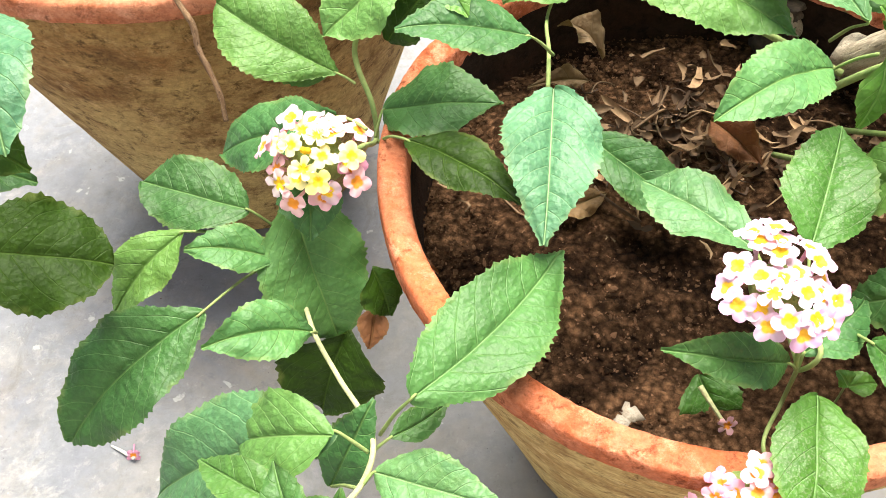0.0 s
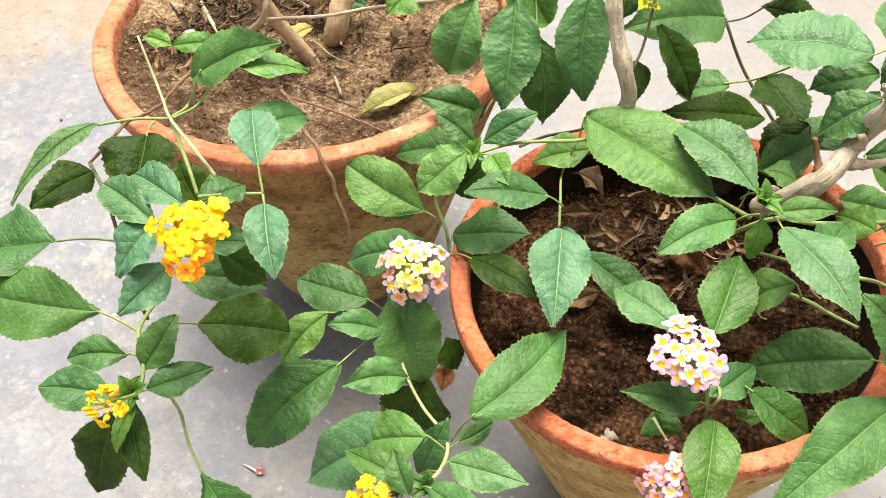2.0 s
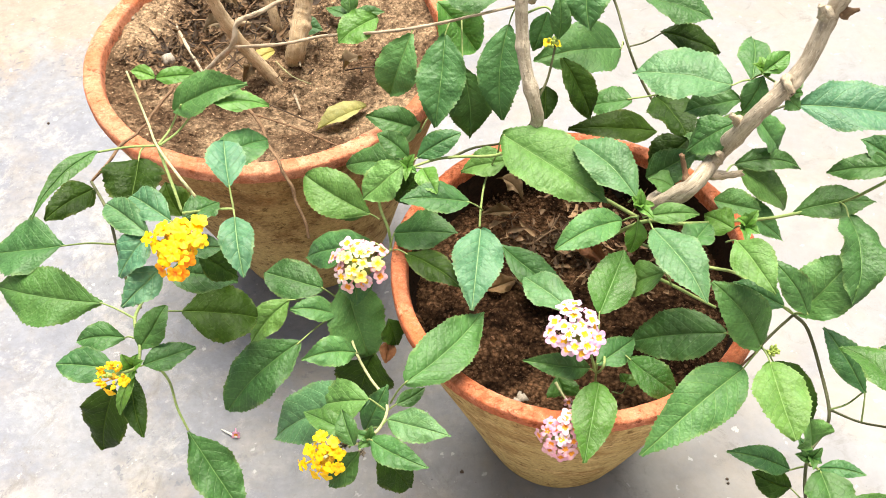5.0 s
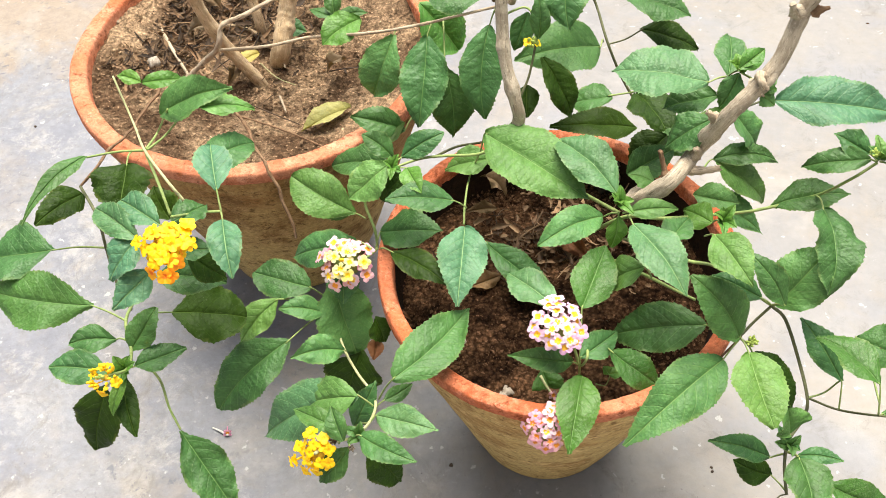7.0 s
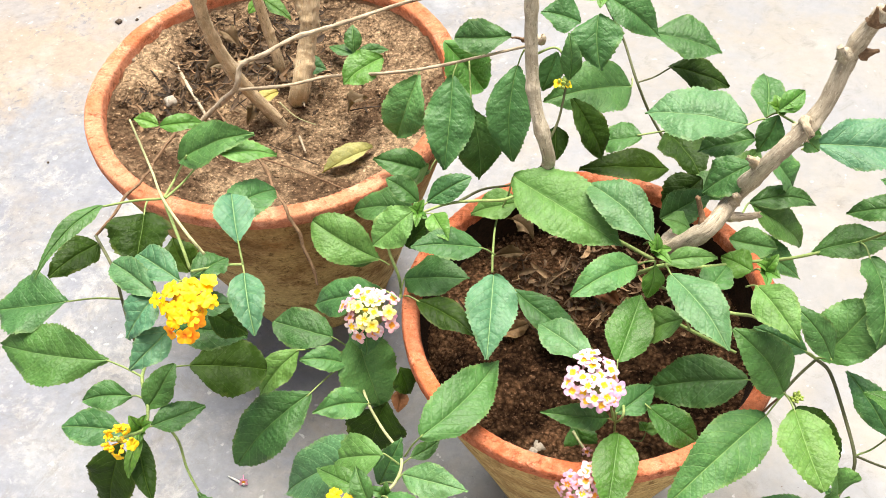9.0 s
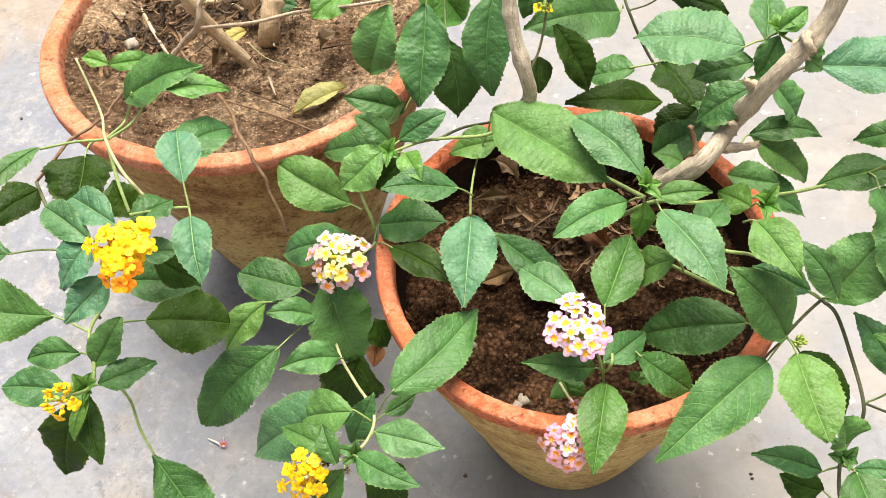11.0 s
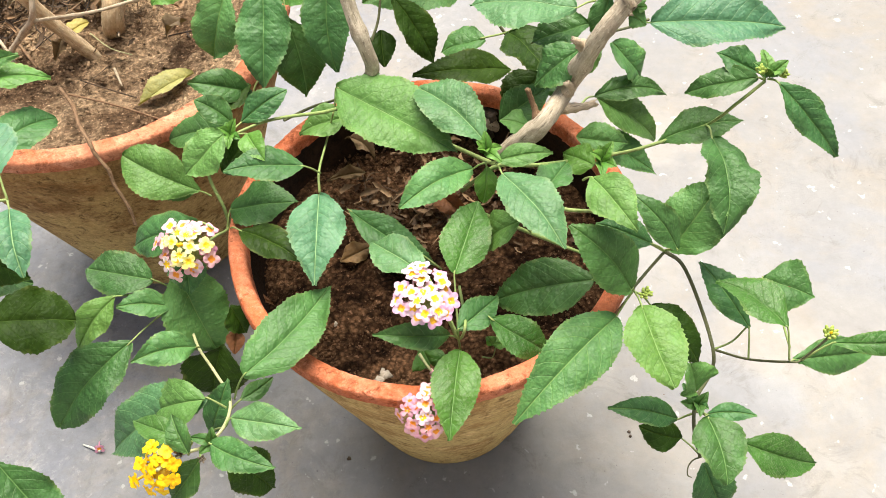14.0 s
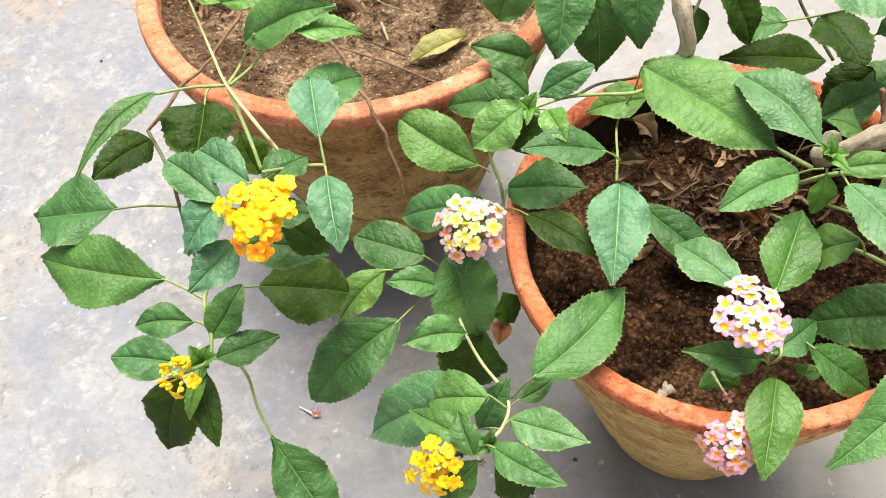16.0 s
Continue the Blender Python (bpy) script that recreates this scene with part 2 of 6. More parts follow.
    return m


def bark(name, a, c, scale=60.0):
    m, n, l, b = material(name)
    flat = n.new("ShaderNodeMapping")
    flat.inputs["Scale"].default_value = (1.0, 1.0, 0.3)
    l.new(position(n), flat.inputs["Vector"])
    p = flat.outputs[0]
    grain = noise_node(n, l, p, scale * 1.6, 7, 0.68, 0.6)
    fine = noise_node(n, l, p, scale * 8, 5, 0.65)
    col = mix_node(n, l, ramp_node(n, l, grain, [(0.35, grey(0.0)), (0.65, grey(1.0))]), a, c)
    col = mix_node(n, l, 0.4, col, ramp_node(n, l, fine, [(0.3, grey(0.25)), (0.7, grey(0.75))]), "OVERLAY")
    l.new(col, b.inputs["Base Color"])
    b.inputs["Roughness"].default_value = 0.8
    bump_node(n, l, b, mix_node(n, l, 0.6, grain, fine), 0.55, 0.002)
    return m


def wood(name, a, c, scale=60.0):
    """Bark whose grain, cracks and pores run along the stem."""
    m, n, l, b = material(name)
    around, run = n.new("ShaderNodeUVMap"), n.new("ShaderNodeUVMap")
    around.uv_map, run.uv_map = "Around", "Run"
    flat, far = n.new("ShaderNodeSeparateXYZ"), n.new("ShaderNodeSeparateXYZ")
    l.new(around.outputs[0], flat.inputs[0])
    l.new(run.outputs[0], far.inputs[0])
    drawn = n.new("ShaderNodeCombineXYZ")
    l.new(flat.outputs[0], drawn.inputs[0])
    l.new(flat.outputs[1], drawn.inputs[1])
    l.new(math_node(n, l, "MULTIPLY", far.outputs[0], 0.16), drawn.inputs[2])
    p = object_coords(n)
    grain = noise_node(n, l, drawn.outputs[0], scale * 6, 7, 0.7, 0.3)
    crack = noise_node(n, l, drawn.outputs[0], scale * 12, 4, 0.6, 0.2)
    blot = noise_node(n, l, p, scale * 0.9, 7, 0.7, 0.5)
    pores = noise_node(n, l, p, scale * 9, 4, 0.6)
    col = mix_node(n, l, ramp_node(n, l, grain, [(0.34, grey(0.0)), (0.64, grey(1.0))]), a, c)
    col = mix_node(n, l, ramp_node(n, l, blot, [(0.46, grey(0.0)), (0.62, grey(0.6))]), col, tuple(0.68 * v for v in a))
    col = mix_node(n, l, ramp_node(n, l, crack, [(0.58, grey(0.0)), (0.66, grey(0.75))]), col, tuple(0.42 * v for v in a))
    col = mix_node(n, l, ramp_node(n, l, pores, [(0.61, grey(0.0)), (0.67, grey(0.6))]), col, tuple(min(0.8, 1.25 * v) for v in c))
    l.new(col, b.inputs["Base Color"])
    b.inputs["Roughness"].default_value = 0.85
    b.inputs["Specular IOR Level"].default_value = 0.2
    bump_node(n, l, b, math_node(n, l, "SUBTRACT", mix_node(n, l, 0.5, grain, pores), math_node(n, l, "MULTIPLY", crack, 0.6)), 0.8, 0.0016)
    return m


def petal(name, inner, outer, eye, reach):
    m, n, l, b = material(name)
    uv = n.new("ShaderNodeUVMap").outputs[0]
    sep = n.new("ShaderNodeSeparateXYZ")
    l.new(uv, sep.inputs[0])
    rnd = n.new("ShaderNodeObjectInfo").outputs["Random"]
    tint = math_node(n, l, "MULTIPLY_ADD", rnd, 0.6, math_node(n, l, "MULTIPLY", sep.outputs[0], 0.55))
    col = mix_node(n, l, ramp_node(n, l, tint, [(0.45, grey(0.0)), (1.0, grey(1.0))]), inner, outer)
    col = mix_node(n, l, ramp_node(n, l, sep.outputs[0], [(reach, grey(1.0)), (reach + 0.14, grey(0.0))]), col, eye)
    l.new(col, b.inputs["Base Color"])
    b.inputs["Roughness"].default_value = 0.6
    clear = n.new("ShaderNodeBsdfTranslucent")
    l.new(col, clear.inputs["Color"])
    both = n.new("ShaderNodeMixShader")
    both.inputs[0].default_value = 0.25
    l.new(b.outputs[0], both.inputs[1])
    l.new(clear.outputs[0], both.inputs[2])
    l.new(both.outputs[0], n["Material Output"].inputs["Surface"])
    return m


FLOOR = concrete()
CLAY = terracotta("weathered_clay", (0.31, 0.155, 0.056), (0.43, 0.27, 0.105), (0.15, 0.075, 0.028), 0.65)
CLAY_FRONT = terracotta("ochre_clay", (0.50, 0.295, 0.110), (0.60, 0.425, 0.185), (0.30, 0.155, 0.055), 0.6)
CLAY_RED = terracotta("orange_clay", (0.55, 0.138, 0.054), (0.60, 0.215, 0.118), (0.33, 0.072, 0.025))
CLAY_SALMON = terracotta("salmon_clay", (0.55, 0.165, 0.076), (0.60, 0.255, 0.150), (0.36, 0.11, 0.05))
# front pot's lining: the deep shade inside is put into this near-black
CLAY_IN = terracotta("shade_dark_clay", (0.034, 0.016, 0.009), (0.024, 0.013, 0.008), (0.010, 0.006, 0.004))
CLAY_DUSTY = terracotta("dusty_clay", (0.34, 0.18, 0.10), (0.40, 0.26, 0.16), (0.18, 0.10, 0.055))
SOIL_DARK = soil("damp_soil", (0.046, 0.023, 0.012), (0.25, 0.130, 0.068))
CRUMB_DARK = soil("damp_crumbs", (0.048, 0.025, 0.013), (0.23, 0.122, 0.066), 0.4)
CRUMB = soil("dry_crumbs", (0.165, 0.098, 0.056), (0.51, 0.345, 0.21), 0.3, 0.3)
SOIL_PALE = soil("dry_soil", (0.19, 0.115, 0.068), (0.58, 0.395, 0.245), 0.0, 0.4)
LEAF = leaf_material("leaf_green", (0.0309, 0.0936, 0.0206), (0.0644, 0.1774, 0.0436), (0.1634, 0.2945, 0.096), 0.52, 0.0, 0.42)
LEAF_FRESH = leaf_material("leaf_fresh_green", (0.0592, 0.1552, 0.0315), (0.1081, 0.2464, 0.0605), (0.215, 0.3515, 0.112), 0.54, 0.0, 0.40)
LEAF_YOUNG = leaf_material("leaf_bright_green", (0.0598, 0.1806, 0.0176), (0.095, 0.2373, 0.032), (0.2236, 0.38, 0.112), 0.5)
LEAF_PALE = leaf_material("leaf_grey_green", (0.0517, 0.1554, 0.0613), (0.0901, 0.224, 0.0991), (0.2494, 0.399, 0.168), 0.54, 0.0, 0.5)
# inner, lower and turned-away leaves: their shade is put into this dark green
LEAF_SHADED = leaf_material("leaf_dark_green", (0.0129, 0.0358, 0.0022), (0.0304, 0.0694, 0.0044), (0.08, 0.14, 0.025), 0.55, 0.0, 0.2)
LEAF_SPECKLED = leaf_material("leaf_speckled_green", (0.0317, 0.1139, 0.0135), (0.059, 0.1707, 0.0232), (0.1634, 0.2945, 0.096), 0.5, 1.0, 0.4)
LEAF_BROWN = leaf_material("leaf_dried_brown", (0.15, 0.055, 0.020), (0.24, 0.10, 0.04), (0.24, 0.11, 0.04), 0.7)
LEAF_TAN = leaf_material("leaf_dried_tan", (0.085, 0.055, 0.024), (0.19, 0.12, 0.058), (0.20, 0.14, 0.07), 0.7)
LEAF_DRY = leaf_material("leaf_dried_yellow", (0.30, 0.27, 0.07), (0.40, 0.34, 0.10), (0.40, 0.30, 0.08), 0.6)
STEM_GREEN = bark("green_stem", (0.20, 0.29, 0.08), (0.28, 0.34, 0.12))
STEM_DARK = bark("dark_green_stem", (0.075, 0.085, 0.035), (0.13, 0.13, 0.06))
WOOD = wood("grey_bark", (0.35, 0.28, 0.20), (0.62, 0.53, 0.41), 75.0)
TWIG = wood("brown_twig", (0.15, 0.082, 0.045), (0.32, 0.20, 0.12), 160.0)
STUMP = bark("dark_rotten_wood", (0.020, 0.014, 0.010), (0.10, 0.072, 0.050), 110.0)
PALE_WOOD = wood("pale_peeled_wood", (0.38, 0.29, 0.20), (0.60, 0.49, 0.365))
TAN_WOOD = wood("tan_bark", (0.45, 0.31, 0.175), (0.68, 0.53, 0.36), 80.0)
DRY_WHITE = bark("dry_white_tube", (0.62, 0.60, 0.54), (0.72, 0.70, 0.66), 200.0)
STRAW = bark("straw_stem", (0.35, 0.36, 0.17), (0.49, 0.48, 0.26))


# ---- helpers of this scene ----
def thing(name, place, label, category, group=""):
    return tagged(set_place(new(name), Matrix.Translation(place)), label, category, group)


def set_place(ob, m):
    ob.matrix_basis = m
    return ob


def under(ob, parent, m=Matrix()):
    # m is the pose in the world of a part whose parents are only shifted or posed by matrix_basis
    up = Matrix()
    p = parent
    while p:
        up = p.matrix_basis @ up
        p = p.parent
    ob.parent = parent
    ob.matrix_basis = up.inverted() @ m
    return ob


def part(name, bm, mat, parent, label="", m=Matrix(), smooth=True):
    me = bpy.data.meshes.new(name)
    bm.to_mesh(me)
    bm.free()
    if smooth:
        me.shade_smooth()
    for one in mat if isinstance(mat, (list, tuple)) else [mat]:
        me.materials.append(one)
    ob = new(name, me)
    if parent:
        under(ob, parent, m)
    else:
        ob.matrix_basis = m
    return tagged(ob, label)


def lathe(profile, segments=96, wobble=0.0, seed=0.0, dip=0.0):
    bm = bmesh.new()
    rings = []
    for r, z in profile:
        ring = []
        for k in range(segments):
            a = 2 * math.pi * k / segments
            d = 1 + wobble * (noise.noise((math.cos(a) * 1.3, math.sin(a) * 1.3, z * 9 + seed)) + 0.35 * noise.noise((math.cos(a) * 7, math.sin(a) * 7, z * 60 + seed)) + 0.16 * noise.noise((math.cos(a) * 40, math.sin(a) * 40, z * 400 + seed)))
            h = dip * (noise.noise((math.cos(a) * 2.2, math.sin(a) * 2.2, seed)) + 0.5 * noise.noise((math.cos(a) * 9, math.sin(a) * 9, seed + r * 200)) + 0.35 * noise.noise((math.cos(a) * 45, math.sin(a) * 45, seed + r * 700)))
            ring.append(bm.verts.new((r * d * math.cos(a), r * d * math.sin(a), z + h)))
        rings.append(ring)
    for a, b in zip(rings, rings[1:]):
        for k in range(segments):
            j = (k + 1) % segments
            bm.faces.new((a[k], a[j], b[j], b[k]))
    return bm


def glide(points, steps):
    # a smooth line through the points (Catmull-Rom)
    pts = [Vector(p) for p in points]
    if len(pts) == 2:
        return [pts[0].lerp(pts[1], k / steps) for k in range(steps + 1)]
    ext = [pts[0] * 2 - pts[1], *pts, pts[-1] * 2 - pts[-2]]
    out = []
    for i in range(1, len(ext) - 2):
        p0, p1, p2, p3 = ext[i - 1:i + 3]
        for k in range(steps):
            t = k / steps
            out.append(0.5 * (2 * p1 + (p2 - p0) * t + (2 * p0 - 5 * p1 + 4 * p2 - p3) * t * t + (3 * p1 - p0 - 3 * p2 + p3) * t ** 3))
    return out + [pts[-1]]


def tube(points, r0, r1, steps=8, sides=10, rough=0.0, seed=0.0, knots=(), broken=False):
    """A round, tapering stem along the points; knots swell it, broken gives a collar at its foot and a splintered end."""
    bm = bmesh.new()
    around, run = bm.loops.layers.uv.new("Around"), bm.loops.layers.uv.new("Run")
    line = glide(points, steps)
    side = Vector((0.31, 0.9, 0.2))
    rings, coords, length = [], {}, 0.0
    for i, p in enumerate(line):
        way = (line[min(i + 1, len(line) - 1)] - line[max(i - 1, 0)]).normalized()
        side = (side - way * side.dot(way)).normalized()
        other = way.cross(side)
        length += (p - line[max(i - 1, 0)]).length
        u = i / (len(line) - 1)
        r = r0 + (r1 - r0) * u
        if broken:
            r *= 1 + 0.7 * math.exp(-(u / 0.28) ** 2)
        ring = []
        for k in range(sides):
            c, d = math.cos(2 * math.pi * k / sides), math.sin(2 * math.pi * k / sides)
            w = 1 + rough * noise.noise((c * 2 + seed, d * 2, u * len(line) * 0.35))
            w += 0.35 * rough * noise.noise((c * 5 + seed, d * 5, length * 90))
            for knot in knots:
                w += (0.20 + 0.28 * noise.noise((c * 1.5, d * 1.5, knot * 50 + seed))) * math.exp(-((u - knot) / 0.018) ** 2)
            end = way * r * 1.5 * noise.noise((c * 3 + seed, d * 3, seed * 7)) if broken and i == len(line) - 1 else Vector()
            v = bm.verts.new(p + (side * c + other * d) * r * w + end)
            coords[v] = (c * r, d * r), (length, 0.0)
            ring.append(v)
        rings.append(ring)
    for a, b in zip(rings, rings[1:]):
        for k in range(sides):
            j = (k + 1) % sides
            bm.faces.new((a[k], a[j], b[j], b[k]))
    bm.faces.new(rings[0][::-1])
    bm.faces.new(rings[-1])
    for f in bm.faces:
        for loop in f.loops:
            loop[around].uv, loop[run].uv = coords[loop.vert]
    return bm


def stem(plant, name, points, r0, r1, mat, rough, knots):
    thick = r0 > 0.004
    part(name, tube(points, r0, r1, 20 if thick else 10, 24 if thick else 10, rough, 9 * r0 + points[0][0] * 50, knots, name == "broken_twig"), mat, plant)


leaf_count = 0

def outline(u, peak, low, high):
    # half the width of a blade from base to tip: widest at peak; low shapes the shoulders, high the drawn-out tip
    if u < peak:
        return max(0.0, math.sin(math.pi / 2 * u / peak)) ** low
    return max(0.0, math.cos(math.pi / 2 * (u - peak) / (1 - peak))) ** high


def leaf(plant, base, tip, width, mat, node=None, bow=None, fold=None, roll=None, label="", peak=None, low=None, high=None, arc=None, ruffle=None):
    """A toothed, puckered blade from its base to its tip, with its stalk back to a node."""
    global leaf_count
    leaf_count += 1
    rng = random.Random(leaf_count)
    base, tip = Vector(base), Vector(tip)
    length = (tip - base).length
    along = (tip - base) / length
    up = Vector((0.06, -0.33, 0.89)).normalized()
    up = (up - along * up.dot(along)).normalized()
    across = along.cross(up)
    m = Matrix((across, along, up)).transposed().to_4x4()
    m.translation = base
    m = m @ pose(0, 0, 0, 0, rng.uniform(-16, 16) if roll is None else roll, 0)
    bow = rng.uniform(0.03, 0.10) if bow is None else bow
    fold = rng.uniform(0.10, 0.44) if fold is None else fold
    peak = rng.uniform(0.36, 0.46) if peak is None else peak
    low = rng.uniform(0.72, 1.0) if low is None else low
    high = rng.uniform(0.95, 1.3) if high is None else high
    arc = rng.uniform(-0.05, 0.05) if arc is None else arc
    ruffle = rng.uniform(0.7, 1.3) if ruffle is None else ruffle
    droop, crimp = rng.uniform(0.0, 0.14), rng.uniform(0.9, 1.6)
    teeth = max(8, round(length / 0.0031))
    rows = 4 * teeth
    cols = (-1.0, -0.94, -0.80, -0.6, -0.4, -0.2, -0.06, 0.0, 0.06, 0.2, 0.4, 0.6, 0.80, 0.94, 1.0)
    veins = max(4.0, min(9.0, length / 0.0068))
    bm = bmesh.new()
    uvl, edge = bm.loops.layers.uv.new("UVMap"), bm.loops.layers.uv.new("Margin")
    grid, coords, margin = [], {}, {}
    for i in range(rows + 1):
        u = i / rows
        g = outline(u, peak, low, high)
        half = width / 2 * g + 0.0004
        row = []
        for v in cols:
            x = half * v
            y = u * length
            if abs(v) == 1.0:
                notch = (0.0, 0.85, 1.0, 0.8)[i % 4] * rng.uniform(0.7, 1.15) * min(1.0, 5 * u, 9 * (1 - u))
                x += math.copysign(min(0.0031, 0.095 * width) * (notch - 0.35), v)
                y += 0.0003 * notch
            phase = (u - 0.72 * abs(x) / length - 0.40 * abs(v) ** 3 * half / length) * veins + (0.45 if v > 0 else 0.0) + 0.12 * math.sin(u * 7 + leaf_count) + 0.09 * noise.noise((x * 90, y * 90, leaf_count * 0.7))
            puff = abs(math.sin(math.pi * phase)) ** 0.7 * (1 + 0.5 * noise.noise((x * 150, y * 150, leaf_count * 1.3))) * min(1.0, abs(v) * 4) * (1 - abs(v) ** 4) * g
            z = bow * length * 4 * u * (1 - u) - droop * length * u ** 4 + fold * abs(x) - 0.9 * fold * x * x / max(width, 0.01)
            z += 0.036 * crimp * width * puff - 0.0008 * (v == 0.0) * g
            z += 0.0015 * g * noise.noise((x * 60 + leaf_count * 3.1, y * 60, 0.0)) + 0.070 * ruffle * width * abs(v) ** 3 * math.sin(u * 9 + leaf_count + (2 if v > 0 else 0))
            z += 0.030 * ruffle * width * abs(v) ** 4 * math.sin(u * 23 + 2.3 * leaf_count + (1 if v > 0 else 0)) * g
            x += arc * length * 4 * u * (1 - u)
            vert = bm.verts.new((x, y, z))
            coords[vert], margin[vert] = (phase, v * half / 0.02), (abs(v), u)
            row.append(vert)
        grid.append(row)
    for a, b in zip(grid, grid[1:]):
        for k in range(len(cols) - 1):
            f = bm.faces.new((a[k], a[k + 1], b[k + 1], b[k]))
            for loop in f.loops:
                loop[uvl].uv, loop[edge].uv = coords[loop.vert], margin[loop.vert]
    ob = part("leaf", bm, mat, plant, label, m)
    if node:
        node = Vector(node)
        sag = (base + node) / 2 + Vector((0, 0, 0.06 * (base - node).length))
        part("leaf_stalk", tube((node, sag, base, base + along * length * 0.05 + up * bow * length * 0.17 - up * 0.0008), 0.0007, 0.0004, 6, 6), STEM_GREEN, ob)
    return ob


def shoot_tip(plant, place, size, count, mat, lean=(0, -0.2, 1)):
    """The crowded little leaves at the end of a shoot."""
    up = Vector(lean).normalized()
    turn = up.to_track_quat("Z", "Y").to_matrix()
    for k in range(count):
        a, rise = k * 2.4 + place[0] * 90, 0.45 + 0.75 * (k % 3)
        way = turn @ Vector((math.cos(a), math.sin(a), rise)).normalized()
        leaf(plant, place, tuple(Vector(place) + way * size * (1.05 - 0.09 * k)), size * 0.42, mat, None, 0.12, 0.5, 0.0, low=0.8, high=0.9)


# ---- floor ----
bm = bmesh.new()
bmesh.ops.create_grid(bm, x_segments=24, y_segments=24, size=60.0)
floor = part("floor", bm, FLOOR, None)
tagged(floor, "worn grey cement floor with pale and bluish stains", "floor", kind="structure")


# ---- an added wall, unseen behind the camera, to hold back light ----
PLASTER = bark("pale_plaster", (0.50, 0.47, 0.42), (0.56, 0.53, 0.48), 4.0)


def slab(name, lo, hi, mat, label, category):
    bm = bmesh.new()
    bmesh.ops.create_cube(bm, size=1.0)
    size, mid = [b - a for a, b in zip(lo, hi)], [(a + b) / 2 for a, b in zip(lo, hi)]
    return tagged(part(name, bm, mat, None, "", Matrix.Translation(mid) @ Matrix.Diagonal((*size, 1)), False), label, category, kind="structure")


slab("unseen_wall_south", (-4.0, -2.15, 0.0), (4.0, -1.95, 2.4), PLASTER, "added plain pale wall, out of view, that holds back light", "wall")

# ---- pots ----
def clay_pot(place, rim, height, foot, wall, label, seed, lining, clay, band):
    pot = thing("flower_pot", place, label, "flower pot", "clay flower pots")
    body = [(0.0, 0.0), (foot * 0.88, 0.0), (foot * 0.945, 0.0012), (foot * 0.985, 0.0042), (foot * 1.0, 0.0095)]
    for k in range(2, 18):
        u = k / 18
        body.append((foot + (rim - foot) * u ** 1.02, 0.004 + (height - 0.0135) * u))
    body += [(rim - 0.0030, height - 0.0092), (rim - 0.0022, height - 0.0075)]
    part("body", lathe(body, 96, 0.006, seed), clay, pot, "beige, water-stained clay wall", Matrix.Translation(place))
    ring = [(rim - 0.0030, height - 0.0100), (rim - 0.0002, height - 0.0098), (rim + 0.0006, height - 0.0088), (rim + 0.0006, height - 0.0050), (rim + 0.0002, height - 0.0018), (rim - 0.0004, height - 0.0006), (rim - 0.0016, height),
            (rim - wall * 0.5, height + 0.0004), (rim - wall + 0.0018, height - 0.0004), (rim - wall + 0.0005, height - 0.0014), (rim - wall, height - 0.0035), (rim - wall - 0.0008, height - 0.0110)]
    part("rim", lathe(ring, 420, 0.0095, seed + 5, 0.0021), band, pot, "chipped orange-red clay rim", Matrix.Translation(place))
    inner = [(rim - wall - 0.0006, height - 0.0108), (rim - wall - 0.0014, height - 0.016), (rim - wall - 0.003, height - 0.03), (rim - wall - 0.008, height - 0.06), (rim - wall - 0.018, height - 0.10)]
    part("inner_wall", lathe(inner, 96, 0.007, seed + 5), lining, pot, "inner clay wall", Matrix.Translation(place))
    return pot


FRONT, BACK = (0.0957, 0.2371, 0.0), (-0.1400, 0.4545, 0.0)
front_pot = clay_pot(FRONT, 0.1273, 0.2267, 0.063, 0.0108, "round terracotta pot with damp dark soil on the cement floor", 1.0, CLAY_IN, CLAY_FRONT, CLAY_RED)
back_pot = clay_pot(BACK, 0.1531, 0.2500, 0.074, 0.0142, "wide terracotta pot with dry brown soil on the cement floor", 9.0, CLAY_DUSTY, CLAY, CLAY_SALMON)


def soil_bed(name, place, radius, level, heap, mat, label, seed, lump):
    bm = bmesh.new()
    rings, segs = 96, 300
    last = [bm.verts.new((0, 0, level + heap))] * segs
    for i in range(1, rings + 1):
        r = radius * i / rings
        ring = []
        for k in range(segs):
            a = 2 * math.pi * k / segs
            x, y = r * math.cos(a), r * math.sin(a)
            z = level + heap * (1 - (i / rings) ** 2.5)
            z += lump * (noise.fractal((x * 60 + seed, y * 60, 0), 0.75, 2.0, 6) * 0.7 + 1.0 * noise.noise((x * 14, y * 14, seed)))
            ring.append(bm.verts.new((x, y, z)))
        for k in range(segs):
            j = (k + 1) % segs
            if i == 1:
                bm.faces.new((last[0], ring[k], ring[j]))
            else:
                bm.faces.new((last[k], ring[k], ring[j], last[j]))
        last = ring
    return tagged(part(name, bm, mat, None, "", Matrix.Translation(place)), label, "soil", kind="stuff")


soil_front = soil_bed("soil", FRONT, 0.114, 0.186, 0.005, SOIL_DARK, "damp dark brown potting soil with small stones", 3.0, 0.0045)
soil_back = soil_bed("soil", BACK, 0.1405, 0.2385, -0.016, SOIL_PALE, "dry pale brown soil with crumbs", 7.0, 0.005)


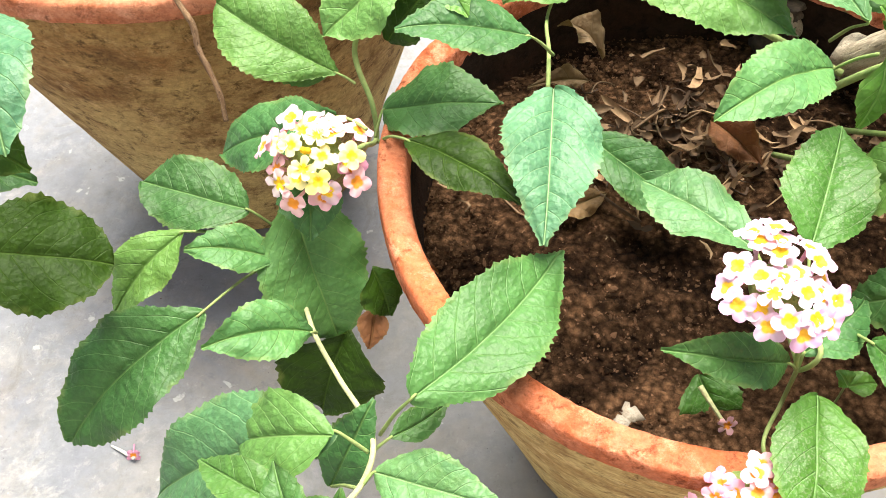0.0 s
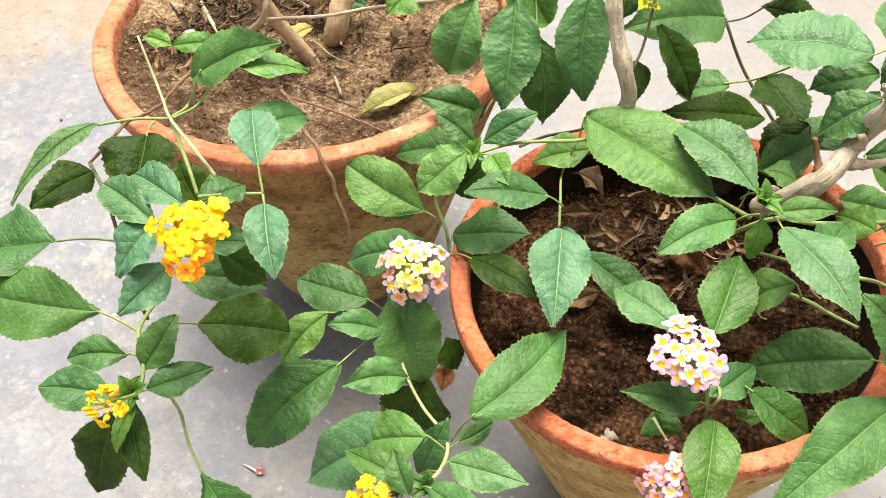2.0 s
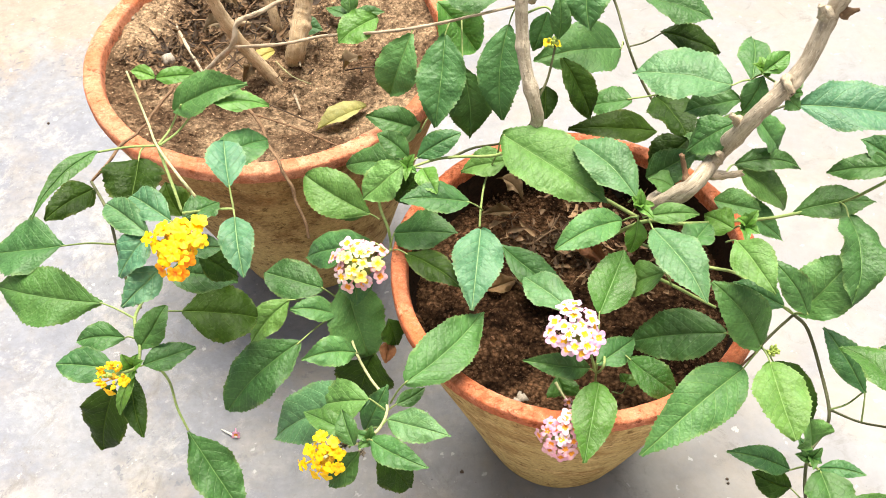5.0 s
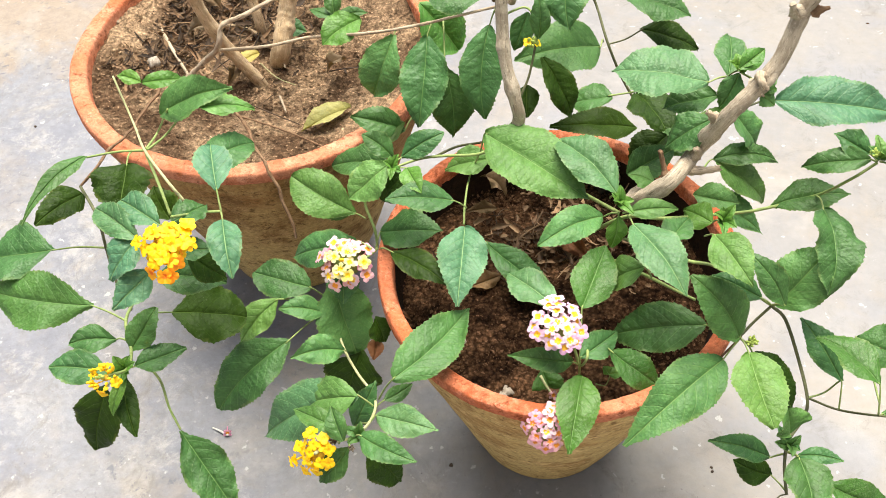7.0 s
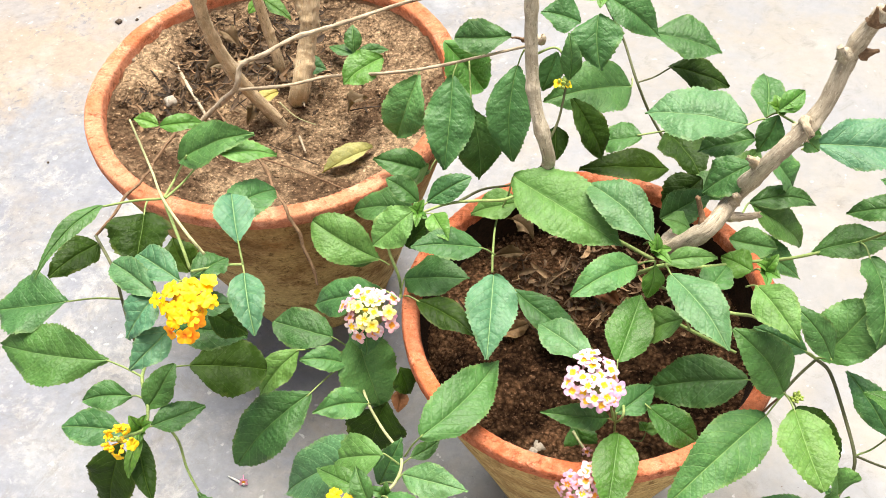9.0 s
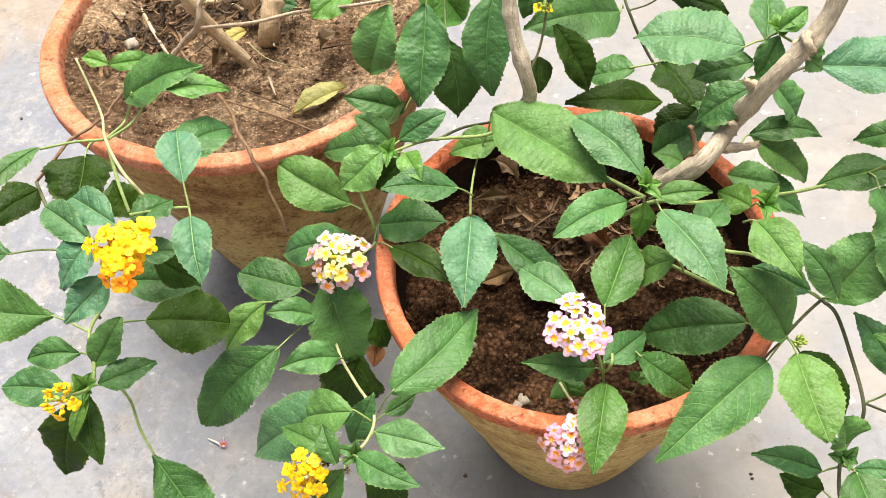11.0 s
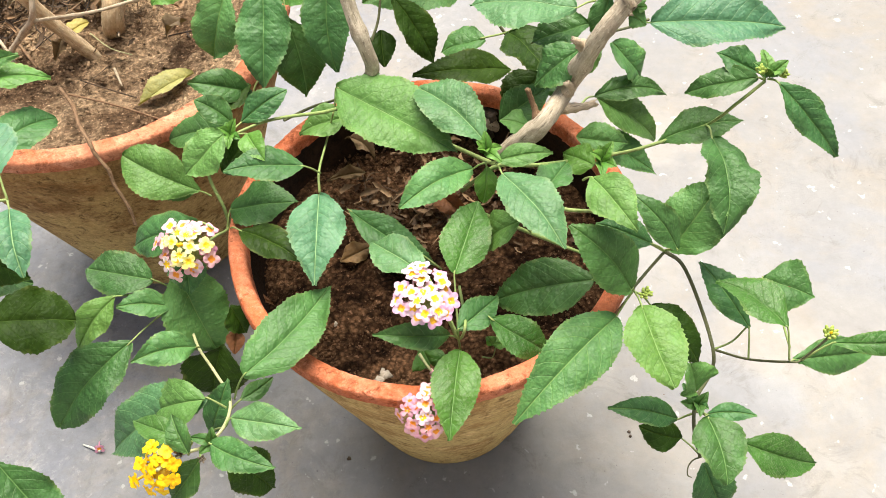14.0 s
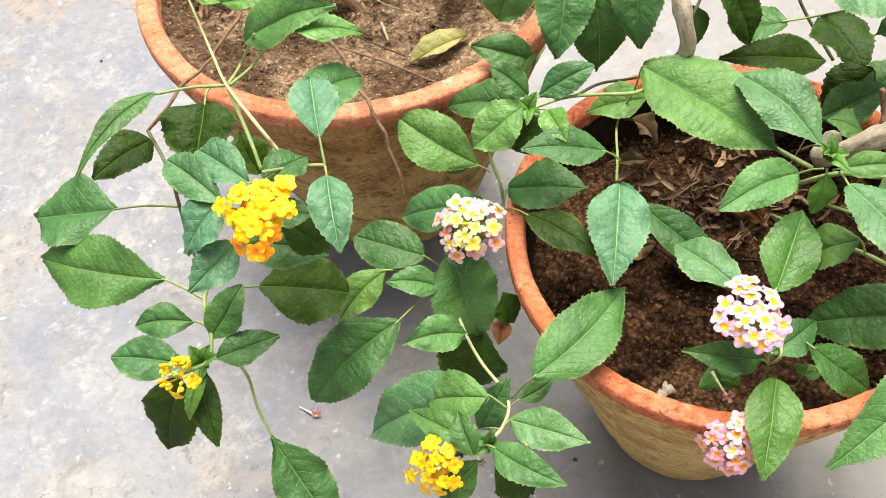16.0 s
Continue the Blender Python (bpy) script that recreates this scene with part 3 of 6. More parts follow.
def clods(name, place, radius, level, count, low, high, mat, label, seed, near=None, share=0.75):
    """Crumbs of earth and small stones as one heap: rough little lumps half sunk in the bed."""
    rng = random.Random(seed)
    verts, faces = [], []
    for _ in range(count):
        a, r = rng.uniform(0, 2 * math.pi), radius * math.sqrt(rng.random())
        x, y = r * math.cos(a), r * math.sin(a)
        if near and rng.random() < share:
            x, y = rng.gauss(near[0], near[2]), rng.gauss(near[1], near[3])
            if math.hypot(x, y) > radius:
                continue
        s = low + (high - low) * rng.random() ** 5
        first = len(verts)
        turn = Euler((rng.uniform(0, 6), rng.uniform(0, 6), rng.uniform(0, 6))).to_matrix()
        sx, sy = rng.uniform(0.6, 1.4), rng.uniform(0.6, 1.4)
        for co in LUMP[0]:
            v = turn @ Vector(co)
            v = Vector((v.x * sx, v.y * sy, v.z * 0.6)) * s * rng.uniform(0.5, 1.4)
            verts.append((x + v.x, y + v.y, level(x, y) + v.z + s * 0.1))
        faces += [tuple(first + i for i in f) for f in LUMP[1]]
    me = bpy.data.meshes.new(name)
    me.from_pydata(verts, [], faces)
    me.materials.append(mat)
    ob = new(name, me)
    ob.matrix_basis = Matrix.Translation(place)
    return tagged(ob, label, "soil", kind="stuff")


def lump_shape():
    bm = bmesh.new()
    bmesh.ops.create_icosphere(bm, subdivisions=1, radius=1.0)
    shape = ([tuple(v.co) for v in bm.verts], [tuple(v.index for v in f.verts) for f in bm.faces])
    bm.free()
    return shape


LUMP = lump_shape()


def litter(name, place, spots, mat, label, seed, radius):
    """Dry leaf flakes and fibres lying across one another; spots: (x, y, spread, height, flakes, fibres)."""
    rng = random.Random(seed)
    verts, faces = [], []
    for x, y, spread, height, flakes, fibres, big in spots:
        for _ in range(flakes):
            c = Vector((rng.gauss(x, spread), rng.gauss(y, spread), height + rng.uniform(0, 0.005)))
            if math.hypot(c.x, c.y) > radius:
                continue
            turn = Euler((rng.uniform(-0.9, 0.9), rng.uniform(-0.9, 0.9), rng.uniform(0, 6))).to_matrix()
            long, wide, curl = big * rng.uniform(0.003, 0.013), big * rng.uniform(0.0005, 0.0018), rng.uniform(150, 500)
            first, bend = len(verts), rng.uniform(-0.9, 0.9)
            for i in range(6):
                u = i / 5
                w = wide * math.sin(math.pi * (0.12 + 0.8 * u)) * rng.uniform(0.55, 1.35)
                for v in (-1, -0.4, 0.4, 1):
                    p = Vector((v * w + bend * (u - 0.5) ** 2 * long, (u - 0.5) * long, curl * v * v * w * w + 45 * (u - 0.5) ** 2 * long * long + rng.uniform(-0.0006, 0.0006)))
                    verts.append(tuple(c + turn @ p))
            for i in range(5):
                for k in range(3):
                    q = first + 4 * i + k
                    faces.append((q, q + 1, q + 5, q + 4))
        for _ in range(fibres):
            c = Vector((rng.gauss(x, spread), rng.gauss(y, spread), height + rng.uniform(0.0, 0.006)))
            if math.hypot(c.x, c.y) > radius - 0.02:
                continue
            way = Vector((rng.uniform(-1, 1), rng.uniform(-1, 1), rng.uniform(-0.25, 0.35))).normalized()
            bend = Vector((rng.uniform(-1, 1), rng.uniform(-1, 1), rng.uniform(-0.3, 0.3))) * 1.3
            long, thick = rng.uniform(0.015, 0.045), rng.uniform(0.0003, 0.0008)
            side = way.cross(Vector((0, 0, 1))).normalized()
            up = side.cross(way)
            first = len(verts)
            for i in range(6):
                u = i / 5 - 0.5
                p = c + way * u * long + bend * u * u * long
                for a in (0, 2.1, 4.2):
                    verts.append(tuple(p + (side * math.cos(a) + up * math.sin(a)) * thick))
            for i in range(5):
                for k in range(3):
                    q, j = first + 3 * i, (k + 1) % 3
                    faces.append((q + k, q + j, q + 3 + j, q + 3 + k))
    me = bpy.data.meshes.new(name)
    me.from_pydata(verts, [], faces)
    me.shade_smooth()
    me.materials.append(mat)
    ob = new(name, me)
    ob.matrix_basis = Matrix.Translation(place)
    return tagged(ob, label, "leaf litter", kind="stuff")


def dry_matter(name, a, b2):
    m, n, l, b = material(name)
    island = n.new("ShaderNodeNewGeometry").outputs["Random Per Island"]
    fine = noise_node(n, l, position(n), 300.0, 4, 0.6)
    col = mix_node(n, l, math_node(n, l, "POWER", island, 1.8), a, b2)
    col = mix_node(n, l, 0.5, col, ramp_node(n, l, fine, [(0.3, grey(0.2)), (0.7, grey(0.8))]), "OVERLAY")
    l.new(col, b.inputs["Base Color"])
    b.inputs["Roughness"].default_value = 0.85
    return m


LITTER_FRONT = dry_matter("dry_litter", (0.07, 0.037, 0.019), (0.44, 0.275, 0.15))
LITTER_BACK = dry_matter("dark_dry_litter", (0.030, 0.017, 0.009), (0.28, 0.165, 0.085))
clods("soil_crumbs", FRONT, 0.112, lambda x, y: 0.188, 17000, 0.0003, 0.0014, CRUMB_DARK, "loose crumbs of dark damp soil and grit", 11)
clods("soil_crumbs", BACK, 0.137, lambda x, y: 0.2225 + 0.8 * (x * x + y * y), 9000, 0.0004, 0.0020, CRUMB, "loose crumbs of dry brown soil", 12, (-0.055, 0.04, 0.05, 0.05))
litter("leaf_litter", FRONT, [(-0.005, 0.045, 0.020, 0.193, 110, 18, 1.5), (0.03, 0.035, 0.030, 0.190, 110, 9, 1.2), (-0.04, 0.03, 0.02, 0.188, 40, 5, 1.1)], LITTER_FRONT, "dry brown leaf litter and root fibres on the soil", 21, 0.105)
litter("leaf_litter", BACK, [(-0.085, 0.045, 0.024, 0.230, 240, 30, 1.3), (-0.03, 0.075, 0.032, 0.230, 330, 60, 1.4), (-0.10, -0.01, 0.016, 0.234, 110, 6, 1.1), (0.03, 0.02, 0.04, 0.224, 60, 14, 1.0)], LITTER_BACK, "dark dry leaf litter heaped on the soil", 22, 0.130)
clods("floor_grit", (0.05, 0.25, 0.0), 0.75, lambda x, y: 0.0, 90, 0.0004, 0.0022, CRUMB_DARK, "scattered dark grit on the cement floor", 31)

# ---- plants ----
front_plant = thing("lantana_plant", (0.10, 0.25, 0.187), "leafy lantana bush with pink and white flowers in the round pot", "plant", "lantana plants")
back_plant = thing("lantana_plant", (-0.13, 0.44, 0.220), "lantana bush with bare woody stems and orange flowers", "plant", "lantana plants")

stem(front_plant, "woody_stem", [(0.1714, 0.3307, 0.1680), (0.1667, 0.3104, 0.2120), (0.1464, 0.2690, 0.2437), (0.1650, 0.2468, 0.2884), (0.1848, 0.2641, 0.3026), (0.1964, 0.2511, 0.3471), (0.2186, 0.2610, 0.3729), (0.2301, 0.2713, 0.4080), (0.2394, 0.2710, 0.4341)], 0.00600, 0.00450, WOOD, 0.12, (0.35, 0.55, 0.72, 0.9,))
stem(front_plant, "woody_stem", [(0.1592, 0.3555, 0.1720), (0.1450, 0.3349, 0.2070), (0.0755, 0.3185, 0.2625), (0.0705, 0.3113, 0.2950), (0.0617, 0.3268, 0.3276), (0.0593, 0.3400, 0.3552), (0.0589, 0.3491, 0.3899), (0.0597, 0.3525, 0.4325)], 0.00480, 0.00400, WOOD, 0.06, (0.5, 0.62, 0.85,))
stem(front_plant, "branch", [(0.1398, 0.2611, 0.2436), (0.0915, 0.2873, 0.2564), (0.0542, 0.3045, 0.2631), (0.0374, 0.2792, 0.2874), (0.0047, 0.2826, 0.2825), (-0.0212, 0.2707, 0.2833)], 0.00141, 0.00083, STEM_GREEN, 00, ())
stem(front_plant, "branch", [(0.0096, 0.3110, 0.2541), (0.0267, 0.3343, 0.2411), (0.0508, 0.3197, 0.2616), (0.0694, 0.3090, 0.2916)], 0.00102, 0.00077, STEM_DARK, 00, ())
stem(front_plant, "branch", [(-0.0218, 0.2743, 0.2797), (-0.0403, 0.2813, 0.2447), (-0.0343, 0.2656, 0.2275), (-0.0333, 0.2551, 0.2194), (-0.0363, 0.2223, 0.2490), (-0.0535, 0.2137, 0.2348)], 0.00115, 0.00090, STEM_GREEN, 00, ())
stem(front_plant, "branch", [(-0.0548, 0.2225, 0.2112), (-0.0637, 0.2159, 0.1905), (-0.0551, 0.1836, 0.1989), (-0.0450, 0.1657, 0.1937), (-0.0295, 0.1321, 0.2172), (-0.0316, 0.1147, 0.2191), (-0.0425, 0.1057, 0.2153), (-0.0546, 0.0989, 0.2217), (-0.0617, 0.0846, 0.2357)], 0.00086, 0.00101, STRAW, 00, ())
stem(front_plant, "branch", [(0.1090, 0.2074, 0.1920), (0.1070, 0.1502, 0.2375), (0.1024, 0.1469, 0.2272), (0.0967, 0.1460, 0.2516), (0.0893, 0.1439, 0.2701)], 0.00096, 0.00070, STEM_GREEN, 00, ())
stem(front_plant, "branch", [(0.1024, 0.1469, 0.2272), (0.1025, 0.1460, 0.2080), (0.0949, 0.1334, 0.2043), (0.0862, 0.1065, 0.2335)], 0.00077, 0.00064, STEM_GREEN, 00, ())
stem(front_plant, "leaf_stalk", [(0.0304, 0.2450, 0.2545), (0.0314, 0.2590, 0.2590), (0.0349, 0.3012, 0.2410), (0.0426, 0.3046, 0.2628)], 0.00083, 0.00064, STEM_GREEN, 00, ())
stem(front_plant, "branch", [(0.1182, 0.2570, 0.2270), (0.1362, 0.2248, 0.2819), (0.1603, 0.2273, 0.2761), (0.2033, 0.2547, 0.2465), (0.2314, 0.2519, 0.2535), (0.2681, 0.2523, 0.2664), (0.2720, 0.2272, 0.3087), (0.2845, 0.2278, 0.3223)], 0.00141, 0.00090, STEM_GREEN, 00, ())
stem(front_plant, "branch", [(0.1271, 0.2640, 0.1970), (0.1503, 0.1955, 0.2548), (0.1647, 0.1890, 0.2504), (0.1788, 0.1818, 0.2474)], 0.00128, 0.00090, STEM_GREEN, 00, ())
stem(front_plant, "branch", [(0.1469, 0.2633, 0.2120), (0.1684, 0.1946, 0.2740), (0.1900, 0.1955, 0.2649), (0.2061, 0.1801, 0.2631), (0.2249, 0.1737, 0.2505)], 0.00115, 0.00090, STEM_GREEN, 00, ())
stem(front_plant, "branch", [(0.2249, 0.1737, 0.2505), (0.2154, 0.1684, 0.2422), (0.2036, 0.1572, 0.2417)], 0.00090, 0.00090, STEM_DARK, 00, ())
stem(front_plant, "branch", [(0.2249, 0.1737, 0.2505), (0.2399, 0.1780, 0.2281), (0.2484, 0.1607, 0.2098), (0.2489, 0.1324, 0.2054), (0.2476, 0.1244, 0.1928), (0.2348, 0.1091, 0.1918), (0.2307, 0.0946, 0.1845), (0.2365, 0.0879, 0.1592)], 0.00115, 0.00102, STEM_DARK, 00, ())
stem(front_plant, "branch", [(0.2489, 0.1324, 0.2054), (0.2699, 0.1275, 0.1975), (0.2814, 0.1070, 0.2260), (0.2877, 0.1076, 0.2267), (0.2954, 0.1051, 0.2522)], 0.00077, 0.00070, STEM_DARK, 00, ())
stem(front_plant, "leaf_stalk", [(0.2496, 0.1324, 0.2054), (0.2649, 0.1417, 0.1957), (0.2708, 0.1421, 0.2089)], 0.00064, 0.00058, STEM_GREEN, 00, ())
stem(front_plant, "leaf_stalk", [(0.1918, 0.1527, 0.2184), (0.1995, 0.1585, 0.2232), (0.2042, 0.1566, 0.2412)], 0.00087, 0.00062, TWIG, 00, ())
stem(front_plant, "branch", [(0.1898, 0.4033, 0.1891), (0.1663, 0.4228, 0.2197), (0.1506, 0.4357, 0.2515), (0.1421, 0.4697, 0.2680), (0.1245, 0.4673, 0.3061), (0.1138, 0.4718, 0.3368)], 0.00122, 0.00096, STEM_DARK, 00, ())
stem(front_plant, "leaf_stalk", [(0.1506, 0.4357, 0.2515), (0.1682, 0.4546, 0.2411), (0.1829, 0.4608, 0.2462)], 0.00070, 0.00064, STEM_DARK, 00, ())
stem(front_plant, "branch", [(0.2157, 0.2683, 0.3528), (0.2261, 0.3116, 0.3194), (0.2183, 0.3151, 0.3226)], 0.00090, 0.00070, STEM_GREEN, 00, ())
stem(front_plant, "leaf_stalk", [(0.2366, 0.2927, 0.3192), (0.2265, 0.2903, 0.3173), (0.2092, 0.2652, 0.3370)], 0.00083, 0.00070, STEM_DARK, 00, ())
stem(front_plant, "branch", [(0.0596, 0.3564, 0.3432), (0.0771, 0.3606, 0.3465), (0.0841, 0.3473, 0.3399), (0.0819, 0.3401, 0.3337)], 0.00083, 0.00064, STEM_GREEN, 00, ())
stem(front_plant, "branch", [(0.0723, 0.3213, 0.3021), (0.0783, 0.3303, 0.3120), (0.0831, 0.3401, 0.3337)], 0.00090, 0.00077, STEM_DARK, 00, ())
stem(front_plant, "broken_twig", [(0.1638, 0.2502, 0.2910), (0.1620, 0.2544, 0.2967), (0.1587, 0.2568, 0.3086)], 0.00186, 0.00161, TWIG, 0.3, ())
stem(front_plant, "broken_twig", [(0.1778, 0.2559, 0.2909), (0.1910, 0.2525, 0.2938), (0.1983, 0.2521, 0.2963)], 0.00234, 0.00207, PALE_WOOD, 0.4, ())
stem(front_plant, "broken_twig", [(0.1894, 0.2568, 0.3352), (0.1855, 0.2546, 0.3409), (0.1821, 0.2539, 0.3440)], 0.00234, 0.00171, PALE_WOOD, 0.5, ())
stem(front_plant, "broken_twig", [(0.1822, 0.2588, 0.3009), (0.1834, 0.2569, 0.3070), (0.1807, 0.2555, 0.3109)], 0.00243, 0.00180, PALE_WOOD, 0.4, ())
stem(back_plant, "woody_stem", [(-0.1337, 0.4383, 0.2103), (-0.1612, 0.4323, 0.2720), (-0.1712, 0.4218, 0.3293), (-0.1646, 0.4026, 0.3787), (-0.1544, 0.3815, 0.4263)], 0.00500, 0.00460, TAN_WOOD, 0.15, (0.3, 0.65,))
stem(back_plant, "woody_stem", [(-0.1310, 0.4739, 0.2050), (-0.1203, 0.4568, 0.2400), (-0.1134, 0.4762, 0.2640), (-0.1070, 0.4878, 0.2920), (-0.1012, 0.5019, 0.3250)], 0.00860, 0.00620, TAN_WOOD, 0.15, (0.4, 0.7,))
stem(back_plant, "woody_stem", [(-0.1432, 0.5007, 0.2150), (-0.1416, 0.4891, 0.2400), (-0.1461, 0.4955, 0.2680), (-0.1509, 0.4989, 0.3050), (-0.1538, 0.5049, 0.3250)], 0.00440, 0.00400, TAN_WOOD, 0.15, (0.5,))
stem(back_plant, "woody_stem", [(-0.1101, 0.4849, 0.2820), (-0.1152, 0.4931, 0.2930), (-0.1204, 0.4978, 0.3100), (-0.1236, 0.4995, 0.3300)], 0.00480, 0.00420, TAN_WOOD, 0.15, (0.5,))
stem(back_plant, "branch", [(-0.2038, 0.4253, 0.2300), (-0.1888, 0.4287, 0.2430), (-0.1612, 0.4172, 0.2748), (-0.1552, 0.4213, 0.2914), (-0.1490, 0.4233, 0.2956), (-0.1362, 0.4252, 0.2996), (-0.1155, 0.4351, 0.3052), (-0.0942, 0.4435, 0.3066), (-0.0685, 0.4542, 0.3074), (-0.0248, 0.4762, 0.3070), (0.0203, 0.4322, 0.3437), (0.0594, 0.3952, 0.3636)], 0.00216, 0.00126, PALE_WOOD, 0.42, (0.06, 0.14, 0.22, 0.33, 0.45, 0.58, 0.7, 0.85,))
stem(back_plant, "branch", [(-0.1626, 0.4178, 0.2727), (-0.1254, 0.4276, 0.2671), (-0.0908, 0.4406, 0.2643), (-0.0460, 0.4095, 0.2907), (-0.0142, 0.3878, 0.3109), (0.0149, 0.3835, 0.3205), (0.0604, 0.3703, 0.3420)], 0.00135, 0.00099, PALE_WOOD, 0.35, (0.12, 0.25, 0.4, 0.5, 0.65, 0.8,))
stem(back_plant, "dry_twig", [(-0.2388, 0.5126, 0.2300), (-0.2168, 0.4699, 0.2340), (-0.1919, 0.4267, 0.2320)], 0.00162, 0.00135, PALE_WOOD, 0.3, (0.5,))
stem(back_plant, "dry_twig", [(-0.1920, 0.4479, 0.2300), (-0.1823, 0.4312, 0.2320), (-0.1749, 0.4193, 0.2300)], 0.00124, 0.00087, TWIG, 0.3, (0.5,))
stem(back_plant, "twig", [(-0.1498, 0.3830, 0.2400), (-0.1336, 0.3525, 0.2500), (-0.1250, 0.3286, 0.2540), (-0.1117, 0.3009, 0.2650), (-0.1083, 0.2932, 0.2612), (-0.1017, 0.2857, 0.2523), (-0.1001, 0.2802, 0.2439), (-0.0943, 0.2720, 0.2319), (-0.0923, 0.2644, 0.2217)], 0.00130, 0.00099, TWIG, 0.45, (0.12, 0.27, 0.4, 0.5, 0.6, 0.7, 0.8, 0.9,))
stem(back_plant, "twig", [(-0.1459, 0.3770, 0.2400), (-0.1079, 0.3552, 0.2440), (-0.0690, 0.3321, 0.2440)], 0.00081, 0.00062, TWIG, 0.2, (0.5,))
stem(back_plant, "branch", [(-0.2042, 0.3180, 0.3336), (-0.1905, 0.2921, 0.3134), (-0.1610, 0.2304, 0.3496), (-0.1304, 0.1766, 0.3803), (-0.1204, 0.1669, 0.3722)], 0.00072, 0.00086, STRAW, 00, (0.3,))
stem(back_plant, "branch", [(-0.1605, 0.2299, 0.3492), (-0.1358, 0.1783, 0.3699), (-0.1289, 0.1630, 0.3655)], 0.00096, 0.00077, STEM_GREEN, 00, ())
stem(back_plant, "twig", [(-0.2160, 0.4139, 0.2380), (-0.2135, 0.3990, 0.2450), (-0.2172, 0.3840, 0.2475), (-0.2140, 0.3700, 0.2560), (-0.2165, 0.3540, 0.2590), (-0.2120, 0.3381, 0.2680), (-0.2105, 0.3190, 0.2800), (-0.2040, 0.2960, 0.2960), (-0.1975, 0.2592, 0.3223), (-0.1933, 0.2308, 0.3368), (-0.2040, 0.2196, 0.3301)], 0.00118, 0.00081, TWIG, 0.4, (0.1, 0.2, 0.3, 0.4, 0.5, 0.62, 0.8))
stem(back_plant, "branch", [(-0.2040, 0.2196, 0.3301), (-0.1796, 0.1807, 0.3460), (-0.1959, 0.2015, 0.2924), (-0.1852, 0.1771, 0.2894), (-0.1850, 0.1775, 0.2583)], 0.00090, 0.00096, STEM_DARK, 00, (0.9,))
stem(back_plant, "branch", [(-0.1794, 0.1822, 0.2671), (-0.1726, 0.1467, 0.2898), (-0.1644, 0.1252, 0.2918), (-0.1638, 0.1119, 0.2915), (-0.1680, 0.0989, 0.3048)], 0.00102, 0.00090, STEM_GREEN, 00, ())
stem(back_plant, "leaf_stalk", [(-0.1572, 0.1233, 0.2710), (-0.1519, 0.1169, 0.2658), (-0.1477, 0.1057, 0.2572), (-0.1411, 0.0952, 0.2488)], 0.00083, 0.00070, STEM_GREEN, 00, ())
stem(back_plant, "leaf_stalk", [(-0.1597, 0.2309, 0.3498), (-0.1720, 0.2805, 0.3152), (-0.1509, 0.2601, 0.3545)], 0.00083, 0.00064, STEM_GREEN, 00, ())
stem(back_plant, "leaf_stalk", [(-0.1589, 0.2305, 0.3494), (-0.1592, 0.2636, 0.3296), (-0.1410, 0.2584, 0.3534)], 0.00077, 0.00064, STEM_GREEN, 00, ())
stem(back_plant, "leaf_stalk", [(-0.1616, 0.2299, 0.3493), (-0.1753, 0.2246, 0.3539), (-0.1929, 0.2211, 0.3535)], 0.00083, 0.00064, STEM_GREEN, 00, ())
stem(back_plant, "branch", [(-0.1271, 0.1595, 0.3677), (-0.1150, 0.1741, 0.3543), (-0.1052, 0.1749, 0.3538)], 0.00083, 0.00070, STEM_GREEN, 00, ())
stem(back_plant, "branch", [(-0.1260, 0.1548, 0.3642), (-0.1278, 0.1432, 0.3637), (-0.1269, 0.1361, 0.3672)], 0.00077, 0.00064, STEM_GREEN, 00, ())
stem(front_plant, "broken_twig", [(0.2089, 0.2607, 0.3596), (0.2104, 0.2582, 0.3654), (0.2131, 0.2562, 0.3689)], 0.00270, 0.00162, PALE_WOOD, 0.4, ())
stem(front_plant, "broken_twig", [(0.2089, 0.2582, 0.3601), (0.2102, 0.2532, 0.3610), (0.2114, 0.2506, 0.3588)], 0.00216, 0.00126, PALE_WOOD, 0.4, ())
stem(front_plant, "broken_twig", [(0.2349, 0.2693, 0.4062), (0.2378, 0.2665, 0.4091), (0.2415, 0.2656, 0.4108)], 0.00260, 0.00099, TWIG, 0.5, ())
stem(front_plant, "broken_twig", [(0.2252, 0.2684, 0.4057), (0.2211, 0.2656, 0.4112), (0.2195, 0.2659, 0.4142)], 0.00300, 0.00160, WOOD, 0.5, ())
stem(front_plant, "broken_twig", [(0.0662, 0.3613, 0.3526), (0.0681, 0.3575, 0.3573), (0.0674, 0.3592, 0.3588)], 0.00234, 0.00108, PALE_WOOD, 0.5, ())
stem(front_plant, "broken_twig", [(0.0559, 0.3614, 0.3529), (0.0520, 0.3609, 0.3553), (0.0470, 0.3613, 0.3557)], 0.00099, 0.00050, TWIG, 0.5, ())
stem(front_plant, "leaf_stalk", [(0.1504, 0.4080, 0.2208), (0.1726, 0.4076, 0.2252), (0.1699, 0.3183, 0.3115)], 0.00077, 0.00064, STEM_GREEN, 00, ())
stem(back_plant, "dry_twig", [(-0.2756, 0.5155, 0.2440), (-0.2694, 0.5016, 0.2380)], 0.00216, 0.00180, PALE_WOOD, 0.3, (0.4,))
stem(back_plant, "dry_twig", [(-0.1379, 0.4474, 0.2340), (-0.1223, 0.4306, 0.2320), (-0.1064, 0.4247, 0.2280)], 0.00036, 0.00029, STRAW, 0.2, ())
